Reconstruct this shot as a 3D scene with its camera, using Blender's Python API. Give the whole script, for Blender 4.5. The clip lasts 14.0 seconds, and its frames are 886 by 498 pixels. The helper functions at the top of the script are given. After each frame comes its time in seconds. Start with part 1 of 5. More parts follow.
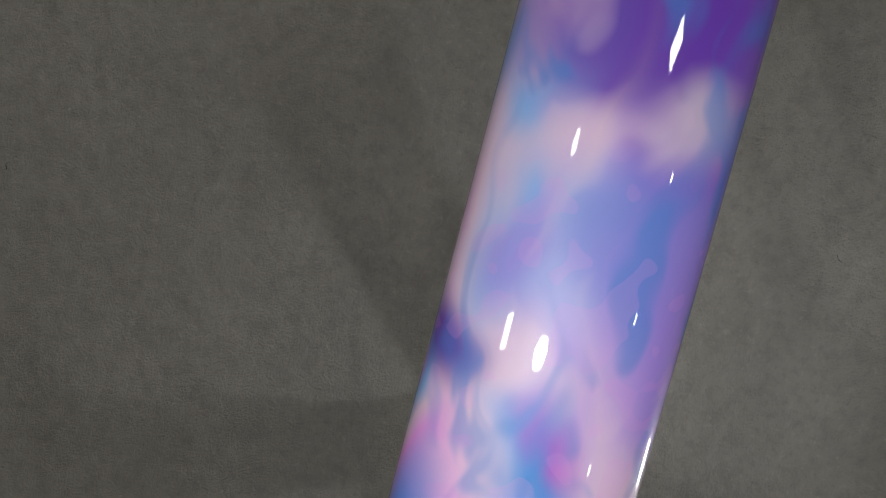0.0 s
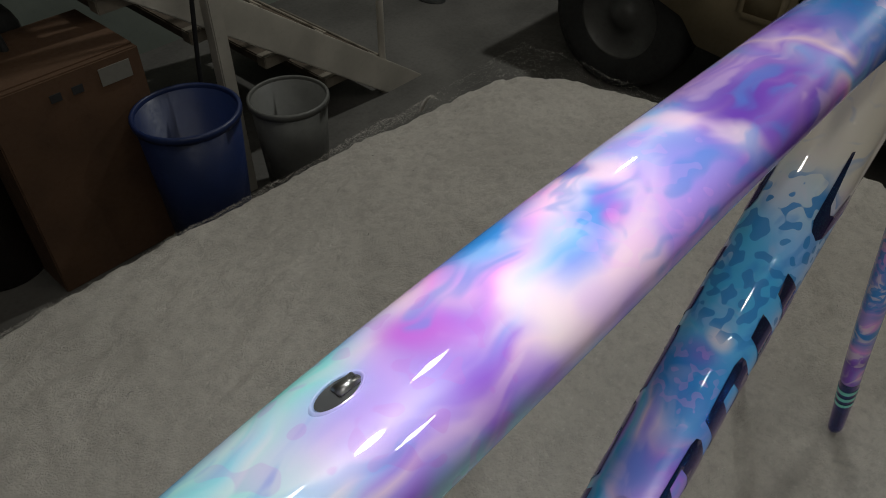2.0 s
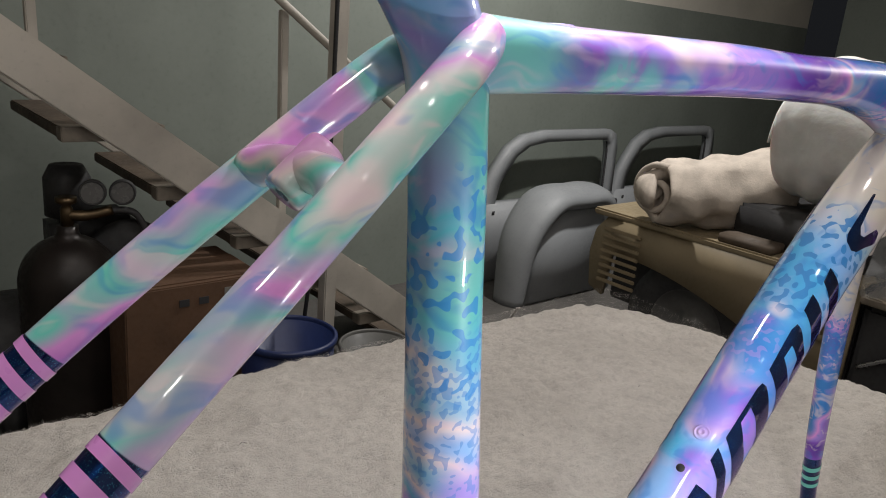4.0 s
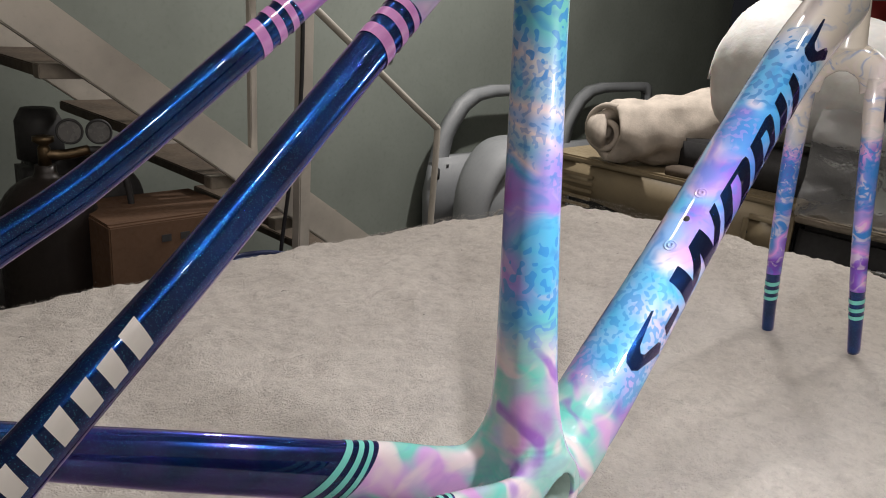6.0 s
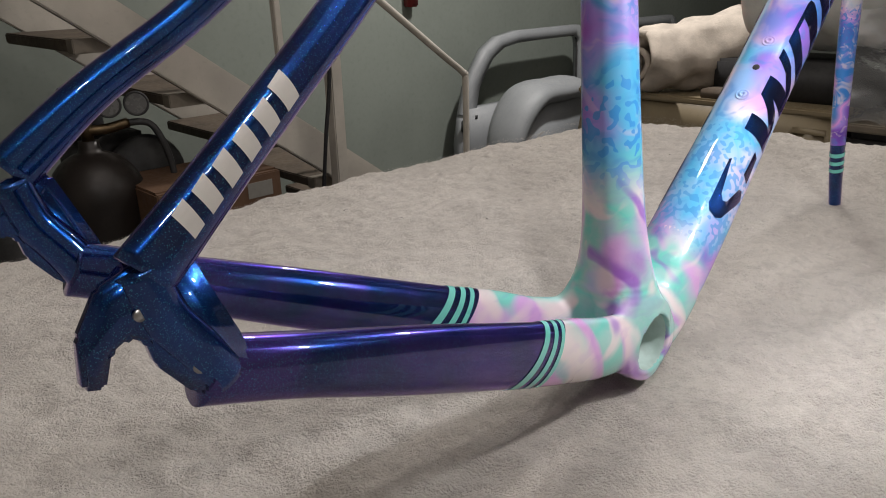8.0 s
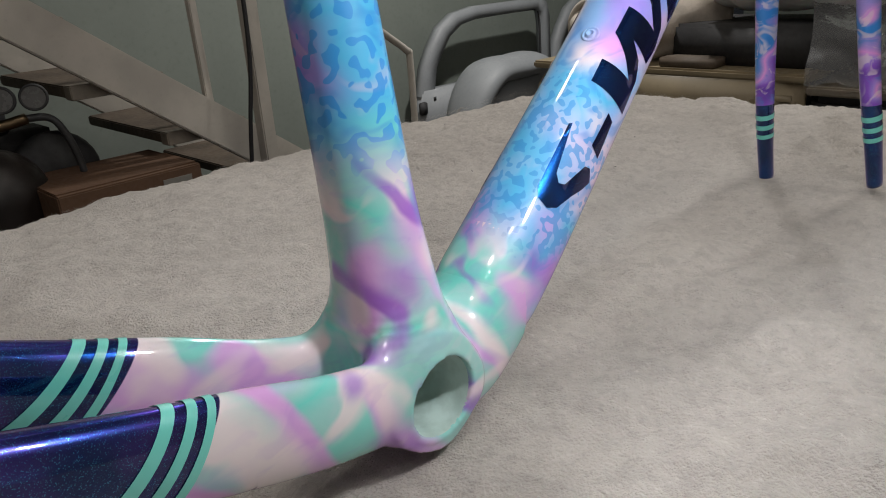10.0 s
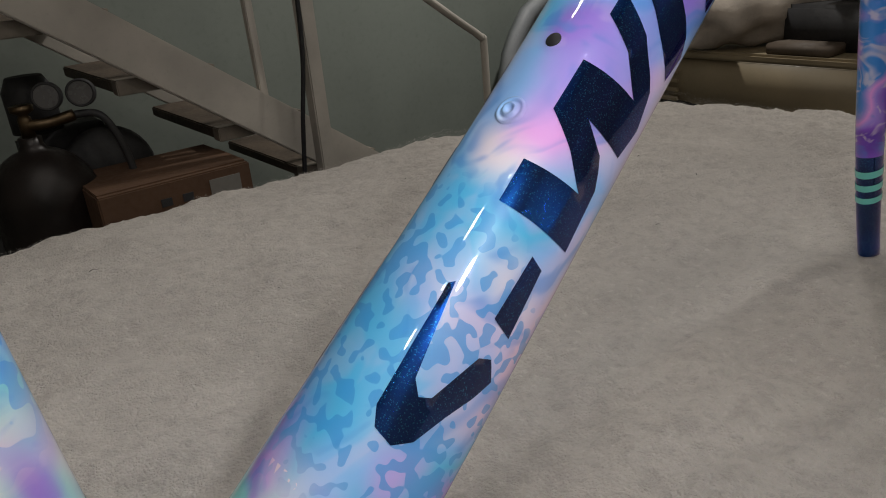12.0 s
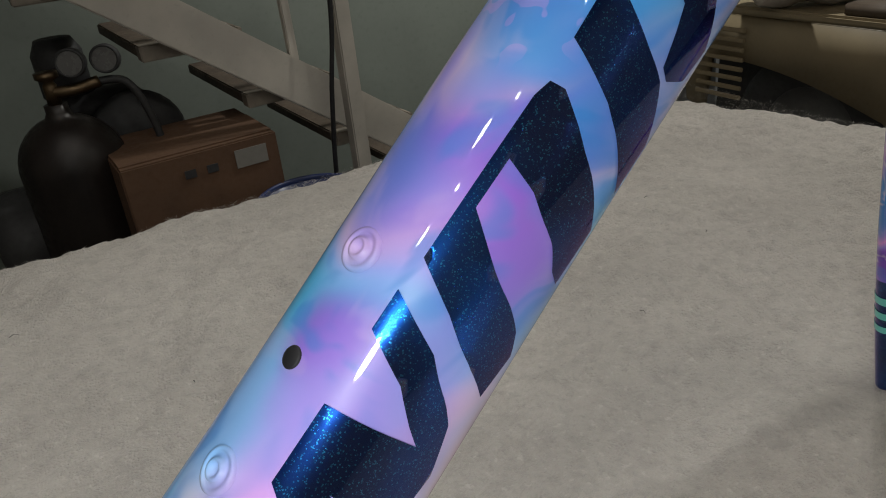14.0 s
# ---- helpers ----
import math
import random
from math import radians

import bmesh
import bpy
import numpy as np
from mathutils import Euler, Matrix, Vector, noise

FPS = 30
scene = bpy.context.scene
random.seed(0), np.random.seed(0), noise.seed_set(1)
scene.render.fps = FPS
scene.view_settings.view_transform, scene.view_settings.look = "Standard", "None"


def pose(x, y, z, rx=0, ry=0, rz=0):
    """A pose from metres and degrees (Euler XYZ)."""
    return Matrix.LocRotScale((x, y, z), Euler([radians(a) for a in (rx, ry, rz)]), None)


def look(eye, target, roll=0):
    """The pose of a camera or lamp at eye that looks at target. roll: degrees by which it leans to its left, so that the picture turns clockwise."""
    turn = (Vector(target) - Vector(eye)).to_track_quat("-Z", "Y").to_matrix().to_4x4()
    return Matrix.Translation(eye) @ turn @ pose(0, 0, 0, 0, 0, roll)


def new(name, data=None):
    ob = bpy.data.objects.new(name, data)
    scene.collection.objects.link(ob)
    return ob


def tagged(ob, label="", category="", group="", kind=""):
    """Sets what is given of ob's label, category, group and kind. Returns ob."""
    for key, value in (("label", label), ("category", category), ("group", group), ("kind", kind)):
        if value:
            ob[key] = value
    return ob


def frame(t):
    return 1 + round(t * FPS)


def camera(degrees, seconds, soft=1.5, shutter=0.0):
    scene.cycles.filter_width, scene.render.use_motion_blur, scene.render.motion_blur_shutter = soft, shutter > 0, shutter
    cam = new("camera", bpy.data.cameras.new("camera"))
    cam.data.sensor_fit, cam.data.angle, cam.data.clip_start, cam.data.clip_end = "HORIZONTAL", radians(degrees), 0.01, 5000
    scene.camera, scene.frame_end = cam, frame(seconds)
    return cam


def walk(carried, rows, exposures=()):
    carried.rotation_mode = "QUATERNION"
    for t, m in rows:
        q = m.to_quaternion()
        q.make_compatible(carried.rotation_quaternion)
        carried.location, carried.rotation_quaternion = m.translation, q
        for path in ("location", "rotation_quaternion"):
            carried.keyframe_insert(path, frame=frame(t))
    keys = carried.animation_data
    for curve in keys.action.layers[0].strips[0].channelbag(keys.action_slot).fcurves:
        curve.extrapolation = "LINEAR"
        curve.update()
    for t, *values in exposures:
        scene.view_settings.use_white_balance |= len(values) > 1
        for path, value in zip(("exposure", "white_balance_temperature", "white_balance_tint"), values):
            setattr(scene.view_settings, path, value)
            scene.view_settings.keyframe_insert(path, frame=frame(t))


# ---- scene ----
cam = camera(61.5, 14.0, soft=1.0)

EXPO = [(0, -1.7, 6500, 4), (0.5, -1.7, 6500, 4), (1, -1.4, 6500, 3), (1.5, -1.15, 6550, 2), (2.2, -0.9, 6600, 3), (4.3, 0.36, 6700, 12), (5.5, 0.46, 6800, 13), (7.2, 0.46, 6800, 13),
        (9.3, 0.2, 6600, 10), (11, -0.12, 6650, 10), (12, -0.38, 6750, 10), (13.5, -0.33, 6700, 8), (14, -0.2, 6650, 6)]
PATH = [
    (0, (0.214, 0.010, 0.676), (0.043, 0.263, -1.300), -109.2),
    (0.5, (0.159, 0.007, 0.689), (0.322, 0.276, -1.287), -39.6),
    (1, (0.081, -0.037, 0.683), (0.763, 0.576, -1.095), -15.0),
    (1.5, (0.034, -0.062, 0.677), (0.959, 0.735, -0.907), -7.7),
    (2, (-0.016, -0.098, 0.671), (1.085, 0.953, -0.626), -2.0),
    (2.2, (-0.034, -0.1, 0.64), (1.184, 1.027, -0.477), 0.6),
    (4.3, (-0.27, -0.274, 0.483), (1.005, 1.196, 0.021), 3.2),
    (4.5, (-0.287, -0.285, 0.466), (0.993, 1.185, 0.018), 2.2),
    (5, (-0.332, -0.306, 0.429), (0.982, 1.119, -0.063), 2.4),
    (5.5, (-0.372, -0.307, 0.398), (0.988, 1.06, -0.132), 2.7),
    (6, (-0.421, -0.311, 0.374), (0.961, 1.027, -0.172), 2.7),
    (6.5, (-0.453, -0.295, 0.34), (0.954, 1.009, -0.227), 2.8),
    (7, (-0.488, -0.275, 0.312), (0.925, 1.022, -0.254), 2.7),
    (7.2, (-0.505, -0.287, 0.323), (0.878, 1.022, -0.289), 1.5),
    (9.3, (-0.323, -0.307, 0.241), (0.978, 1.099, -0.334), -6.4),
    (9.5, (-0.298, -0.295, 0.252), (1.022, 1.059, -0.399), -5.1),
    (10, (-0.232, -0.287, 0.242), (1.076, 1.071, -0.426), -5.7),
    (10.5, (-0.157, -0.264, 0.236), (1.125, 1.109, -0.45), -6.4),
    (11, (-0.086, -0.248, 0.236), (1.152, 1.164, -0.453), -6.8),
    (11.5, (-0.043, -0.234, 0.247), (1.13, 1.229, -0.449), -6.4),
    (12, (0.008, -0.207, 0.253), (1.099, 1.317, -0.446), -6.8),
    (12.5, (0.053, -0.173, 0.27), (1.075, 1.378, -0.47), -6.5),
    (13, (0.101, -0.154, 0.285), (1.079, 1.405, -0.497), -6.2),
    (13.5, (0.128, -0.158, 0.308), (1.072, 1.417, -0.485), -7.1),
    (14, (0.171, -0.161, 0.32), (1.068, 1.418, -0.52), -7.4),
]
# the bicycle leans a little to the far side; the rows of the walk are given in its own upright
LEAN = Matrix.Rotation(radians(-2.5), 4, "X")
walk(cam, [(t, LEAN @ look(eye, target, roll)) for t, eye, target, roll in PATH], EXPO)

# ---- world, lights ----
world = bpy.data.worlds.new("world")
scene.world = world
world.use_nodes = True
world.node_tree.nodes["Background"].inputs[0].default_value = (0.55, 0.6, 0.7, 1)
world.node_tree.nodes["Background"].inputs[1].default_value = 0.014

FLOOR = -0.92
CEIL = 2.15


def area(name, eye, target, sx, sy, watts, colour):
    d = bpy.data.lights.new(name, "AREA")
    d.shape, d.size, d.size_y, d.energy, d.color = "RECTANGLE", sx, sy, watts, colour
    ob = new(name, d)
    ob.matrix_world = look(eye, target)
    return ob


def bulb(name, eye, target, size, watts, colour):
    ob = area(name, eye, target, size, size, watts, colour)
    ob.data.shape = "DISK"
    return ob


# square ceiling lamps over the bench, bare bulbs, and a wall lamp beyond the fork
for lx, ly in ((-0.75, -0.7), (-0.1, 0.75), (0.75, -0.45), (0.95, 0.7)):
    area("ceiling_lamp", (lx, ly, CEIL - 0.06), (lx * 0.5, ly * 0.5, 0), 0.10, 0.10, 4.2, (1.0, 0.94, 0.89))
bulb("ceiling_bulb_table", (0.45, 0.42, CEIL - 0.1), (0.3, 0.2, 0), 0.07, 1.2, (1.0, 0.99, 0.97))
bulb("ceiling_bulb_behind", (-1.2, -1.2, CEIL - 0.1), (-0.6, -0.8, 0), 0.09, 3, (1.0, 0.99, 0.97))
bulb("ceiling_bulb_back", (2.6, 1.5, CEIL - 0.1), (2.4, 2.3, 0), 0.12, 46, (1.0, 0.99, 0.97))
bulb("wall_lamp", (1.9, -0.11, 0.98), (0.3, 0.0, 0.05), 0.06, 4.8, (1.0, 0.96, 0.9))
for k in range(4):
    bulb("small_bulb", (-0.9 + 0.45 * k, -1.25 + 0.12 * (k % 2), CEIL - 0.12), (0.0, 0.0, 0.2), 0.035, 0.7, (1.0, 0.98, 0.95))
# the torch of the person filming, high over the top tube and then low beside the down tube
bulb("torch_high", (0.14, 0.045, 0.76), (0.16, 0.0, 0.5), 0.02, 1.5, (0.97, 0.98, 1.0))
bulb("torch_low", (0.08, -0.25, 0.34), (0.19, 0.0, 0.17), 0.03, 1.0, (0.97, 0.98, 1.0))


# ---- node helpers ----
def mat_new(name):
    m = bpy.data.materials.new(name)
    m.use_nodes = True
    return m, m.node_tree, m.node_tree.nodes["Principled BSDF"]


def nd(nt, kind, **kw):
    n = nt.nodes.new(kind)
    for k, v in kw.items():
        if k == "operation":
            n.operation = v
        elif k == "data_type":
            n.data_type = v
        elif k == "interpolation_type":
            n.interpolation_type = v
        elif k == "feature":
            n.feature = v
    return n


def coords(nt):
    return nd(nt, "ShaderNodeTexCoord").outputs["Object"]


def noise_tex(nt, vec, scale, detail=3.0, rough=0.5, out="Fac", distortion=0.0):
    n = nd(nt, "ShaderNodeTexNoise")
    nt.links.new(vec, n.inputs["Vector"])
    n.inputs["Scale"].default_value, n.inputs["Detail"].default_value = scale, detail
    n.inputs["Roughness"].default_value, n.inputs["Distortion"].default_value = rough, distortion
    return n.outputs[out]


def mix_col(nt, fac, a, b):
    n = nd(nt, "ShaderNodeMix", data_type="RGBA")
    for sock, v in ((n.inputs[0], fac), (n.inputs[6], a), (n.inputs[7], b)):
        if isinstance(v, (int, float)):
            sock.default_value = v
        elif isinstance(v, tuple):
            sock.default_value = (*v, 1) if len(v) == 3 else v
        else:
            nt.links.new(v, sock)
    return n.outputs[2]


def smooth(nt, value, lo, hi, a=0.0, b=1.0):
    n = nd(nt, "ShaderNodeMapRange", interpolation_type="SMOOTHSTEP")
    nt.links.new(value, n.inputs[0])
    for i, v in zip((1, 2, 3, 4), (lo, hi, a, b)):
        n.inputs[i].default_value = v
    return n.outputs[0]


def vmath(nt, op, a, b=None):
    n = nd(nt, "ShaderNodeVectorMath", operation=op)
    for sock, v in zip(n.inputs, (a, b)):
        if v is None:
            continue
        if isinstance(v, tuple):
            sock.default_value = v
        else:
            nt.links.new(v, sock)
    return n.outputs["Value"] if op in ("DISTANCE", "DOT_PRODUCT", "LENGTH") else n.outputs["Vector"]


def fmath(nt, op, a, b):
    n = nd(nt, "ShaderNodeMath", operation=op)
    for sock, v in zip(n.inputs, (a, b)):
        if isinstance(v, (int, float)):
            sock.default_value = v
        else:
            nt.links.new(v, sock)
    return n.outputs[0]


def ramp(nt, fac, stops):
    n = nd(nt, "ShaderNodeValToRGB")
    nt.links.new(fac, n.inputs[0])
    els = n.color_ramp.elements
    while len(els) < len(stops):
        els.new(0.5)
    for e, (p, c) in zip(els, stops):
        e.position, e.color = p, (*c, 1)
    return n.outputs[0]


def bump(nt, bsdf, height, strength, dist):
    n = nd(nt, "ShaderNodeBump")
    n.inputs["Strength"].default_value, n.inputs["Distance"].default_value = strength, dist
    nt.links.new(height, n.inputs["Height"])
    nt.links.new(n.outputs[0], bsdf.inputs["Normal"])


def plain(name, colour, rough=0.6, metal=0.0, var=0.25, scale=6.0, bump_s=0.0, fine=60.0):
    """A worn, slightly uneven paint or material."""
    m, nt, b = mat_new(name)
    co = coords(nt)
    big = noise_tex(nt, co, scale, 4)
    small = noise_tex(nt, co, fine, 3, 0.6)
    dark = tuple(c * (1 - var) for c in colour)
    lite = tuple(min(1, c * (1 + var * 0.6)) for c in colour)
    c1 = mix_col(nt, smooth(nt, big, 0.3, 0.7), dark, lite)
    c2 = mix_col(nt, smooth(nt, small, 0.55, 0.75, 0, 0.5 * var + 0.1), c1, tuple(c * 0.55 for c in colour))
    nt.links.new(c2, b.inputs["Base Color"])
    nt.links.new(smooth(nt, small, 0.2, 0.8, max(0.05, rough - 0.12), min(1, rough + 0.12)), b.inputs["Roughness"])
    b.inputs["Metallic"].default_value = metal
    if bump_s:
        bump(nt, b, small, bump_s, 0.002)
    return m


# ---- the frame's paint ----
MINT, CYAN, BLUE = (0.15, 0.62, 0.55), (0.07, 0.44, 0.74), (0.02, 0.21, 0.62)
LAV, PURPLE, VIOLET = (0.36, 0.23, 0.72), (0.23, 0.07, 0.56), (0.09, 0.02, 0.34)
PINK, MAGENTA, CREAM = (0.74, 0.30, 0.74), (0.42, 0.08, 0.54), (0.80, 0.67, 0.70)
ICE, IVORY = (0.25, 0.45, 0.82), (0.70, 0.64, 0.56)
NAVY = (0.003, 0.048, 0.24)
PALE, FOAMY = (0.76, 0.54, 0.70), (0.30, 0.58, 0.56)



MARBLE = [(0.34, FOAMY), (0.47, MINT), (0.56, FOAMY), (0.66, (0.42, 0.50, 0.68))]
STREAKS = [(3.1, PINK, 30.0, 0.50, 0.66, 0.8, 1.0), (7.7, CREAM, 34.0, 0.55, 0.71, 0.9, 1.1), (5.2, (0.30, 0.09, 0.54), 34.0, 0.59, 0.73, 0.85, 0.8), (9.4, CREAM, 44.0, 0.57, 0.71, 0.8, -0.4)]


def lacquer(b, coat=1.0):
    b.inputs["Roughness"].default_value = 0.42
    b.inputs["Specular IOR Level"].default_value = 0.4
    b.inputs["Coat Weight"].default_value = coat
    b.inputs["Coat Roughness"].default_value = 0.025
    b.inputs["Coat IOR"].default_value = 1.5


def flakes(nt, co):
    """Metallic flake under the lacquer: tilted facets, and a few brighter grains."""
    v = nd(nt, "ShaderNodeTexVoronoi")
    nt.links.new(co, v.inputs["Vector"])
    v.inputs["Scale"].default_value = 2900
    n = nd(nt, "ShaderNodeBump")
    n.inputs["Strength"].default_value, n.inputs["Distance"].default_value = 0.5, 0.0003
    nt.links.new(v.outputs["Color"], n.inputs["Height"])
    sep = nd(nt, "ShaderNodeSeparateColor")
    nt.links.new(v.outputs["Color"], sep.inputs[0])
    return n.outputs[0], smooth(nt, sep.outputs[1], 0.86, 1.0, 0.0, 0.5)


def navy_colour(nt, co, grain, tone):
    big = noise_tex(nt, co, 26, 2)
    col = mix_col(nt, smooth(nt, big, 0.35, 0.65), tone, (0.002, 0.020, 0.12))
    return mix_col(nt, grain, col, (0.06, 0.50, 0.80))


def swirl_colour(nt, co, base, warp, blobs, spots=(), scale=11.0, seed=0.0, lean=0.6, stretch=0.42, veil=0.55):
    """Airbrushed clouds: warped ribbons, then soft blobs of paint, then hard-edged spots."""
    shift = vmath(nt, "ADD", co, (seed, seed * 0.7, seed * 1.3))
    w = vmath(nt, "SUBTRACT", noise_tex(nt, shift, 20, 2.2, 0.5, "Color"), (0.5, 0.5, 0.5))
    sc = nd(nt, "ShaderNodeVectorMath", operation="SCALE")
    nt.links.new(w, sc.inputs[0])
    sc.inputs["Scale"].default_value = warp
    p = vmath(nt, "ADD", co, sc.outputs["Vector"])
    wave = nd(nt, "ShaderNodeTexNoise")
    mp = nd(nt, "ShaderNodeMapping")
    mp.inputs["Rotation"].default_value = (0.35, lean, 0.5)
    mp.inputs["Scale"].default_value = (stretch, 1.0, 1.35)
    nt.links.new(vmath(nt, "ADD", p, (seed, 0, -seed)), mp.inputs["Vector"])
    nt.links.new(mp.outputs[0], wave.inputs["Vector"])
    wave.inputs["Scale"].default_value, wave.inputs["Detail"].default_value = scale, 0.8
    wave.inputs["Distortion"].default_value = 0.7
    col = ramp(nt, wave.outputs["Fac"], base)
    for off, c, size, lo, hi, amount, turn in STREAKS if base is MARBLE else ():
        ms = nd(nt, "ShaderNodeMapping")
        ms.vector_type = "TEXTURE"
        ms.inputs["Rotation"].default_value = (0.0, turn, 0.0)
        ms.inputs["Scale"].default_value = (3.6, 1.0, 0.9)
        nt.links.new(vmath(nt, "ADD", p, (off, off * 0.6, off)), ms.inputs["Vector"])
        streak = noise_tex(nt, ms.outputs[0], size, 0.3, 0.45, "Fac", 0.6)
        col = mix_col(nt, smooth(nt, streak, lo, hi, 0.0, amount), col, c)
    for (x, y, z), r, c, amount in blobs:
        d = vmath(nt, "DISTANCE", p, (x, y, z))
        col = mix_col(nt, smooth(nt, d, r * 0.25, r * 1.1, amount, 0.0), col, c)
    mp2 = nd(nt, "ShaderNodeMapping")
    mp2.inputs["Rotation"].default_value = (0.2, lean - 0.5, 0.9)
    mp2.inputs["Scale"].default_value = (0.4, 1.0, 1.2)
    nt.links.new(vmath(nt, "ADD", p, (seed * 1.7, seed, 0.4)), mp2.inputs["Vector"])
    fine = noise_tex(nt, mp2.outputs[0], scale * 3.6, 2.0, 0.55, "Fac", 0.9)
    col = mix_col(nt, smooth(nt, fine, 0.54, 0.68, 0.0, veil), col, CREAM if veil > 0.5 else PALE)
    col = mix_col(nt, smooth(nt, fine, 0.32, 0.46, 0.5 if base is not MARBLE else 0.12, 0.0), col, BLUE if base is not MARBLE else PURPLE)
    for (x, y, z), r, c, size, cut, amount in spots:
        d = vmath(nt, "DISTANCE", p, (x, y, z))
        zone = smooth(nt, d, r * 0.75, r * 1.1, 0.16, 0.0)
        cells = noise_tex(nt, vmath(nt, "ADD", co, (x * 3, 1.7, z)), size * 1.25, 0.0, 0.4, "Fac", 0.0)
        nz = noise_tex(nt, vmath(nt, "ADD", co, (x * 9, 0, z * 5)), size * 0.22, 1.0, 0.5)
        lim = fmath(nt, "ADD", fmath(nt, "MULTIPLY", fmath(nt, "SUBTRACT", nz, 0.5), 0.25), 0.568 + (cut - 0.33) * 0.7)
        lim = fmath(nt, "SUBTRACT", lim, fmath(nt, "MULTIPLY", zone, 0.15))
        hit = smooth(nt, fmath(nt, "SUBTRACT", cells, lim), -0.016, 0.016)
        on = fmath(nt, "MULTIPLY", hit, smooth(nt, d, r * 0.85, r * 1.15, amount, 0.0))
        col = mix_col(nt, on, col, c)
    return col


def marble_mix(nt, co, col):
    """The marbled mint that runs over all the tubes round the bottom bracket."""
    other = swirl_colour(nt, co, MARBLE, 0.018, [((0.026, -0.03, 0.075), 0.012, PURPLE, 0.8), ((-0.012, -0.03, 0.105), 0.016, MAGENTA, 0.6),
                         ((-0.055, -0.04, 0.075), 0.010, PURPLE, 0.6), ((-0.02, -0.03, 0.05), 0.010, MAGENTA, 0.6), ((0.012, -0.022, 0.115), 0.014, CREAM, 0.7)], (), 18.0, 3.0, -0.9, 0.30, 0.10)
    d = vmath(nt, "DISTANCE", co, (-0.025, 0, 0.055))
    return mix_col(nt, smooth(nt, d, 0.092, 0.134, 1.0, 0.0), col, other)


def paint(name, base, warp=0.035, blobs=(), spots=(), scale=11.0, seed=0.0, navy=None, veil=0.55, tone=NAVY):
    """navy: (direction, limit): where direction . place < limit the tube is metallic navy."""
    m, nt, b = mat_new(name)
    co = coords(nt)
    col = swirl_colour(nt, co, base, warp, blobs, spots, scale, seed, 0.6, 0.42, veil)
    col = marble_mix(nt, co, col)
    lacquer(b)
    if navy:
        mask = smooth(nt, vmath(nt, "DOT_PRODUCT", co, navy[0]), navy[1] - 0.0004, navy[1] + 0.0004, 1.0, 0.0)
        facet, grain = flakes(nt, co)
        col = mix_col(nt, mask, col, navy_colour(nt, co, grain, tone))
        nt.links.new(mix_col(nt, mask, (1, 1, 1), (0.75, 0.35, 1.0)), b.inputs["Specular Tint"])
        nt.links.new(fmath(nt, "MULTIPLY", mask, 0.95), b.inputs["Metallic"])
        nt.links.new(smooth(nt, mask, 0, 1, 0.42, 0.21), b.inputs["Roughness"])
        mixn = nd(nt, "ShaderNodeMix", data_type="VECTOR")
        geo = nd(nt, "ShaderNodeNewGeometry")
        nt.links.new(mask, mixn.inputs[0])
        nt.links.new(geo.outputs["Normal"], mixn.inputs[4])
        nt.links.new(facet, mixn.inputs[5])
        nt.links.new(mixn.outputs[1], b.inputs["Normal"])
    nt.links.new(col, b.inputs["Base Color"])
    return m


def navy_paint(name):
    m, nt, b = mat_new(name)
    co = coords(nt)
    lacquer(b)
    b.inputs["Metallic"].default_value = 0.97
    b.inputs["Roughness"].default_value = 0.21
    b.inputs["Specular Tint"].default_value = (0.75, 0.35, 1.0, 1)
    facet, grain = flakes(nt, co)
    nt.links.new(navy_colour(nt, co, grain, NAVY), b.inputs["Base Color"])
    nt.links.new(facet, b.inputs["Normal"])
    return m


CLOUD = [(0.26, VIOLET), (0.36, PURPLE), (0.43, LAV), (0.48, PALE), (0.52, LAV), (0.56, ICE), (0.60, PALE), (0.65, PINK), (0.72, BLUE)]
SKY = [(0.25, MAGENTA), (0.38, LAV), (0.48, CYAN), (0.56, ICE), (0.64, CREAM), (0.75, CYAN)]

